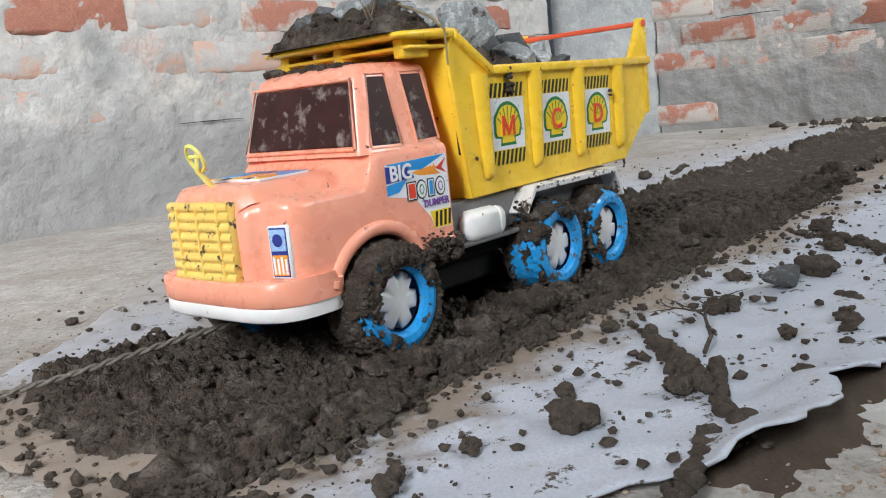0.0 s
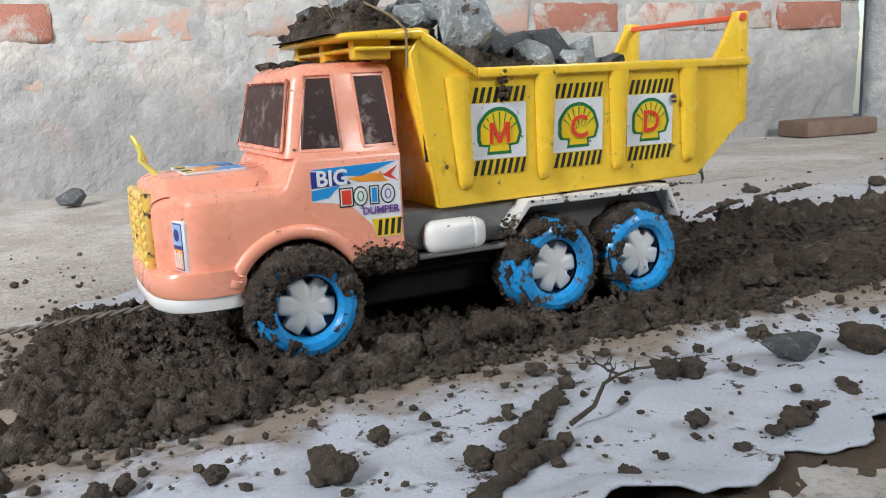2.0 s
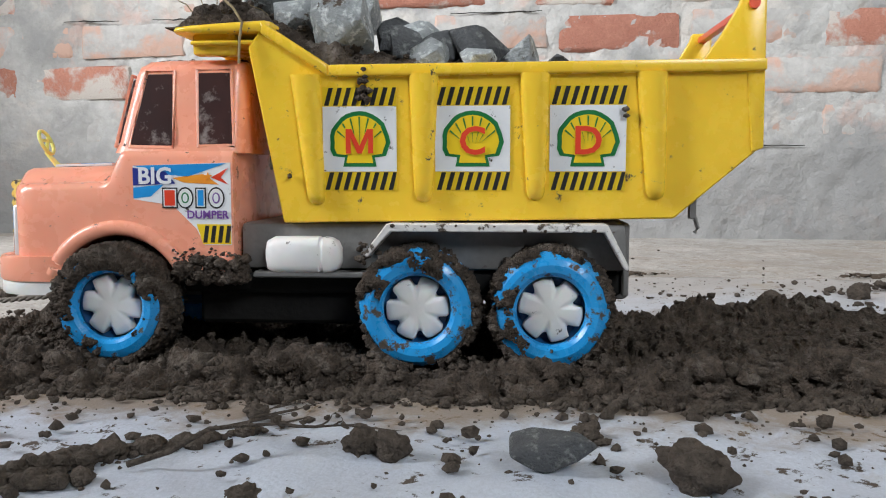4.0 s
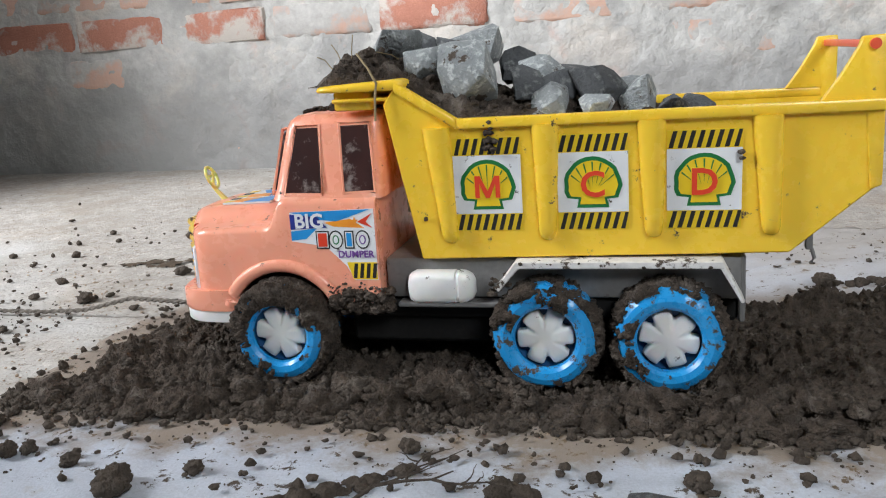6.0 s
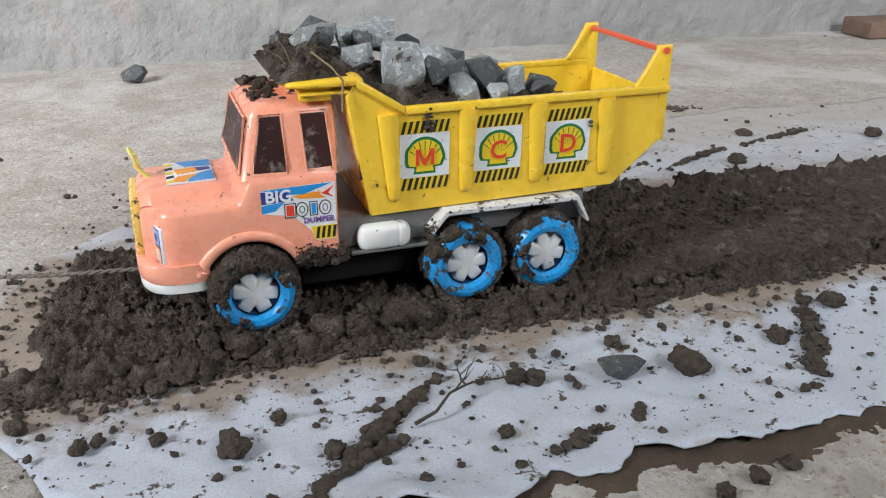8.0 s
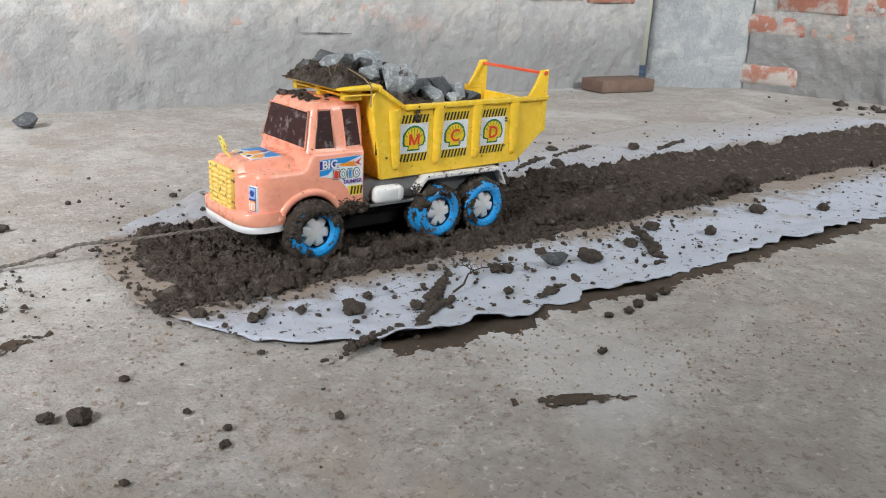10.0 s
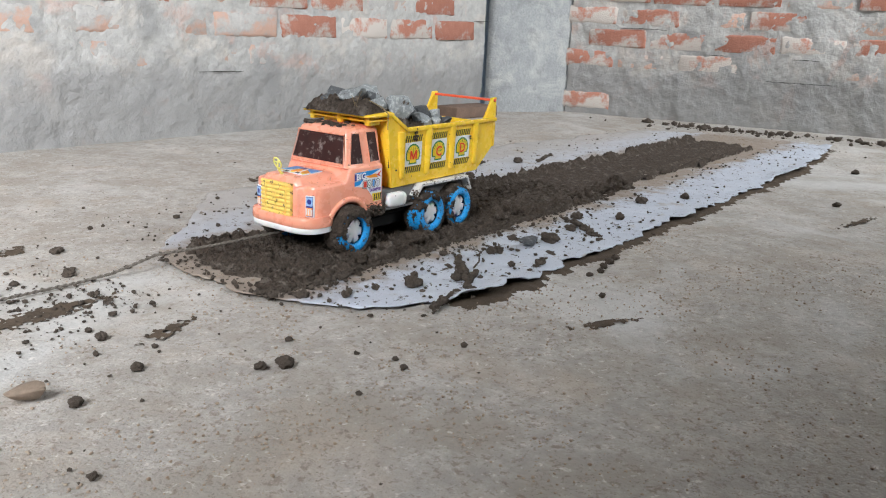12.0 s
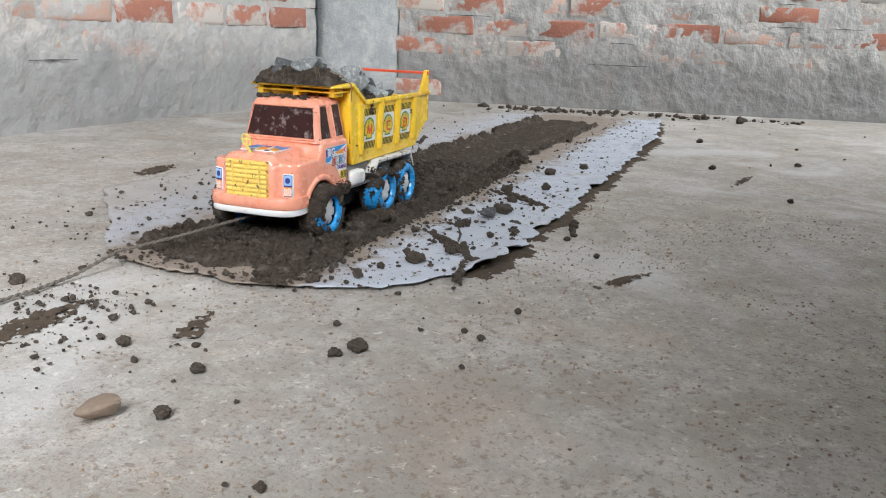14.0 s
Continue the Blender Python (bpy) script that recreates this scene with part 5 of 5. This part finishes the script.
# trails of mud on the sheet
for k, (cx, cy, dx, dy, n) in enumerate([(0.050, -0.124, 0.046, 0.044, 120), (0.03, -0.150, 0.022, 0.010, 26), (-0.06, -0.175, 0.03, 0.006, 26), (0.16, -0.168, 0.03, 0.006, 22), (0.37, -0.115, 0.040, 0.055, 90), (0.55, 0.27, 0.05, 0.02, 40), (0.40, 0.25, 0.06, 0.012, 45), (0.70, 0.31, 0.08, 0.02, 50), (0.52, 0.36, 0.05, 0.01, 30), (0.92, 0.27, 0.07, 0.02, 40)]):
    rnd = random.Random(300 + k)
    bm = bmesh.new()
    for q in range(n * 3):
        u, w = rnd.gauss(0, 0.5), rnd.gauss(0, 0.28)
        clod_into(bm, (u * dx + w * 0.026, u * dy + w * 0.014, rnd.uniform(0, 0.006) * max(0.0, 1 - abs(u) - abs(w))), 0.0007 + 0.0040 * rnd.random() ** 2.6, rnd, 2, 0.7)
    ob = thing("mud_patch", bm, CLOD, "patch of crumbled dark mud lying on the sheet", "mud", "mud patches", "stuff", angle=100)
    ob.location = (cx, cy, SHEET_TOP - 0.001)

# things on the bare floor
ON = FLOOR + 0.0005
for k, (x, y, r) in enumerate([(-0.280, -0.170, 0.0115), (-0.298, -0.158, 0.0070), (-0.205, -0.232, 0.0045), (-0.215, -0.250, 0.0045), (-0.440, -0.110, 0.0095), (-0.370, -0.085, 0.0075), (-0.350, 0.022, 0.0060), (-0.352, -0.002, 0.0080),
                               (-0.270, 0.195, 0.0110), (-0.230, 0.290, 0.0100), (-0.40, 0.36, 0.007), (-0.36, 0.18, 0.006), (-0.48, 0.22, 0.008), (0.90, -0.36, 0.011), (1.35, -0.30, 0.014), (1.95, -0.37, 0.018), (1.05, -0.52, 0.009), (0.60, -0.50, 0.008),
                               (0.21, -0.232, 0.008), (0.19, -0.238, 0.007), (0.235, -0.228, 0.009), (0.165, -0.235, 0.006), (0.26, -0.224, 0.008), (-0.49, -0.215, 0.0045), (0.10, -0.285, 0.006)]):
    lump(x, y, r * 0.66, 400 + k, ON, "clod", None, "small dark clod of earth on the concrete floor", 0.7, "clods on the floor")
rnd = random.Random(8)
bm = bmesh.new()
stone_into(bm, (0, 0, 0.008), (0.015, 0.011, 0.007), rnd, 14)
ob = thing("pebble", bevelled(fixed(bm), 0.002, 2, 10), surf("tan_stone", (0.30, 0.22, 0.16), (0.22, 0.17, 0.13), 60, 0.8, 0.5, 300), "flat tan stone lying on the floor", "stone", "loose stones")
ob.location = (-0.463, -0.078, ON)
bm = bmesh.new()
stone_into(bm, (0, 0, 0.018), (0.030, 0.022, 0.020), rnd, 14)
ob = thing("pebble", bevelled(fixed(bm), 0.003, 2, 10), DARK_STONE, "blue grey stone near the wall foot", "stone", "loose stones")
ob.location = (-0.06, 0.90, ON)
ob.scale = (0.7, 0.7, 0.7)
bm = bmesh.new()
stone_into(bm, (0, 0, 0.016), (0.030, 0.020, 0.018), rnd, 14)
ob = thing("pebble", bevelled(fixed(bm), 0.002, 2, 10), DARK_STONE, "dark slate-blue stone lying on the sheet", "stone", "loose stones")
ob.location = (0.215, -0.115, SHEET_TOP)
ob.scale = (0.5, 0.5, 0.42)
bm = bmesh.new()
box(bm, (-0.10, -0.045, 0), (0.10, 0.045, 0.035), 0.004, 2)
ob = thing("clay_brick", bm, surf("loose_brick_clay", (0.22, 0.14, 0.10), (0.15, 0.10, 0.075), 40, 0.9, 0.7, 250, bump_dist=0.003), "muddy clay brick lying at the wall foot", "brick")
ob.matrix_basis = pose(1.50, 0.90, ON, 0, 0, -6)


def twig():
    rnd = random.Random(91)
    limbs = []

    def limb(p, d, length, r, depth):
        pts, rad = [p], [r]
        for k in range(5):
            d = (d + Vector((rnd.uniform(-0.35, 0.35), rnd.uniform(-0.35, 0.35), rnd.uniform(-0.2, 0.22)))).normalized()
            q = pts[-1] + d * length / 5
            q.z = min(max(q.z, 0.0012), 0.012)
            pts.append(q)
            rad.append(r * (1 - 0.15 * (k + 1)))
            if depth and k in (1, 2, 3):
                limb(q, (d + Vector((rnd.uniform(-1, 1), rnd.uniform(-1, 1), rnd.uniform(0, 0.7)))).normalized(), length * 0.55, r * 0.6, depth - 1)
        limbs.append((pts, rad))
    limb(Vector((-0.035, -0.014, 0.002)), Vector((1, 0.35, 0.12)), 0.075, 0.0013, 2)
    bm = bmesh.new()
    tube(bm, *limbs.pop(), 5)
    ob = thing("twig", bm, CLOD, "muddy branching twig lying on the sheet", "twig", angle=80)
    ob.location = (0.105, -0.112, SHEET_TOP)
    for pts, rad in limbs:
        bm = bmesh.new()
        tube(bm, pts, rad, 5)
        part("branch", bm, CLOD, ob, angle=80)


twig()

# ---------------------------------------------------------------- bricks of the walls
def north_red(s, z, rnd):
    x = WEST + s
    return rnd.random() < (0.0 if z < 0.22 else 0.42 if z < 0.34 else 0.75) + (0.45 if x > 1.25 and z > 0.2 else 0.0)


def east_red(s, z, rnd):
    return rnd.random() < (0.04 if z < 0.12 else 0.45 if z < 0.3 else 0.7) + (0.35 if s < 0.45 else -0.12 if s < 0.9 else -0.3)


lay_bricks(north[0], P_WEST, north[1], north[2], north[3], 3, north_red, 0.86)
lay_bricks(east[0], CORNER_R, east[1], east[2], 2.2, 8, east_red, 0.62)

rnd = random.Random(61)
for wall, p0, d, nrm, lo, hi, n in ((north[0], P_WEST, north[1], north[2], 1.7, 4.3, 9), (east[0], CORNER_R, east[1], east[2], 0.1, 1.8, 12)):
    for k in range(n):
        s, z, w = rnd.uniform(lo, hi), FLOOR + 0.045 + PITCH_Z * (rnd.randrange(1, 8) + 0.5) - 0.004, rnd.uniform(0.07, 0.17)
        bm = bmesh.new()
        pts = []
        for q in range(9):
            u = q / 8
            c = p0 + d * (s + w * (u - 0.5)) + nrm * 0.006
            pts.append((c.x, c.y, z + 0.002 * noise.noise(Vector((s * 40 + u * 6, z, 0)))))
        tube(bm, pts, [0.0005 + 0.0011 * math.sin(math.pi * q / 8) * (0.6 + 0.4 * math.sin(q * 2.1)) for q in range(9)], 6)
        part("open_joint", bm, GAP, wall, "dark open mortar joint", angle=90)
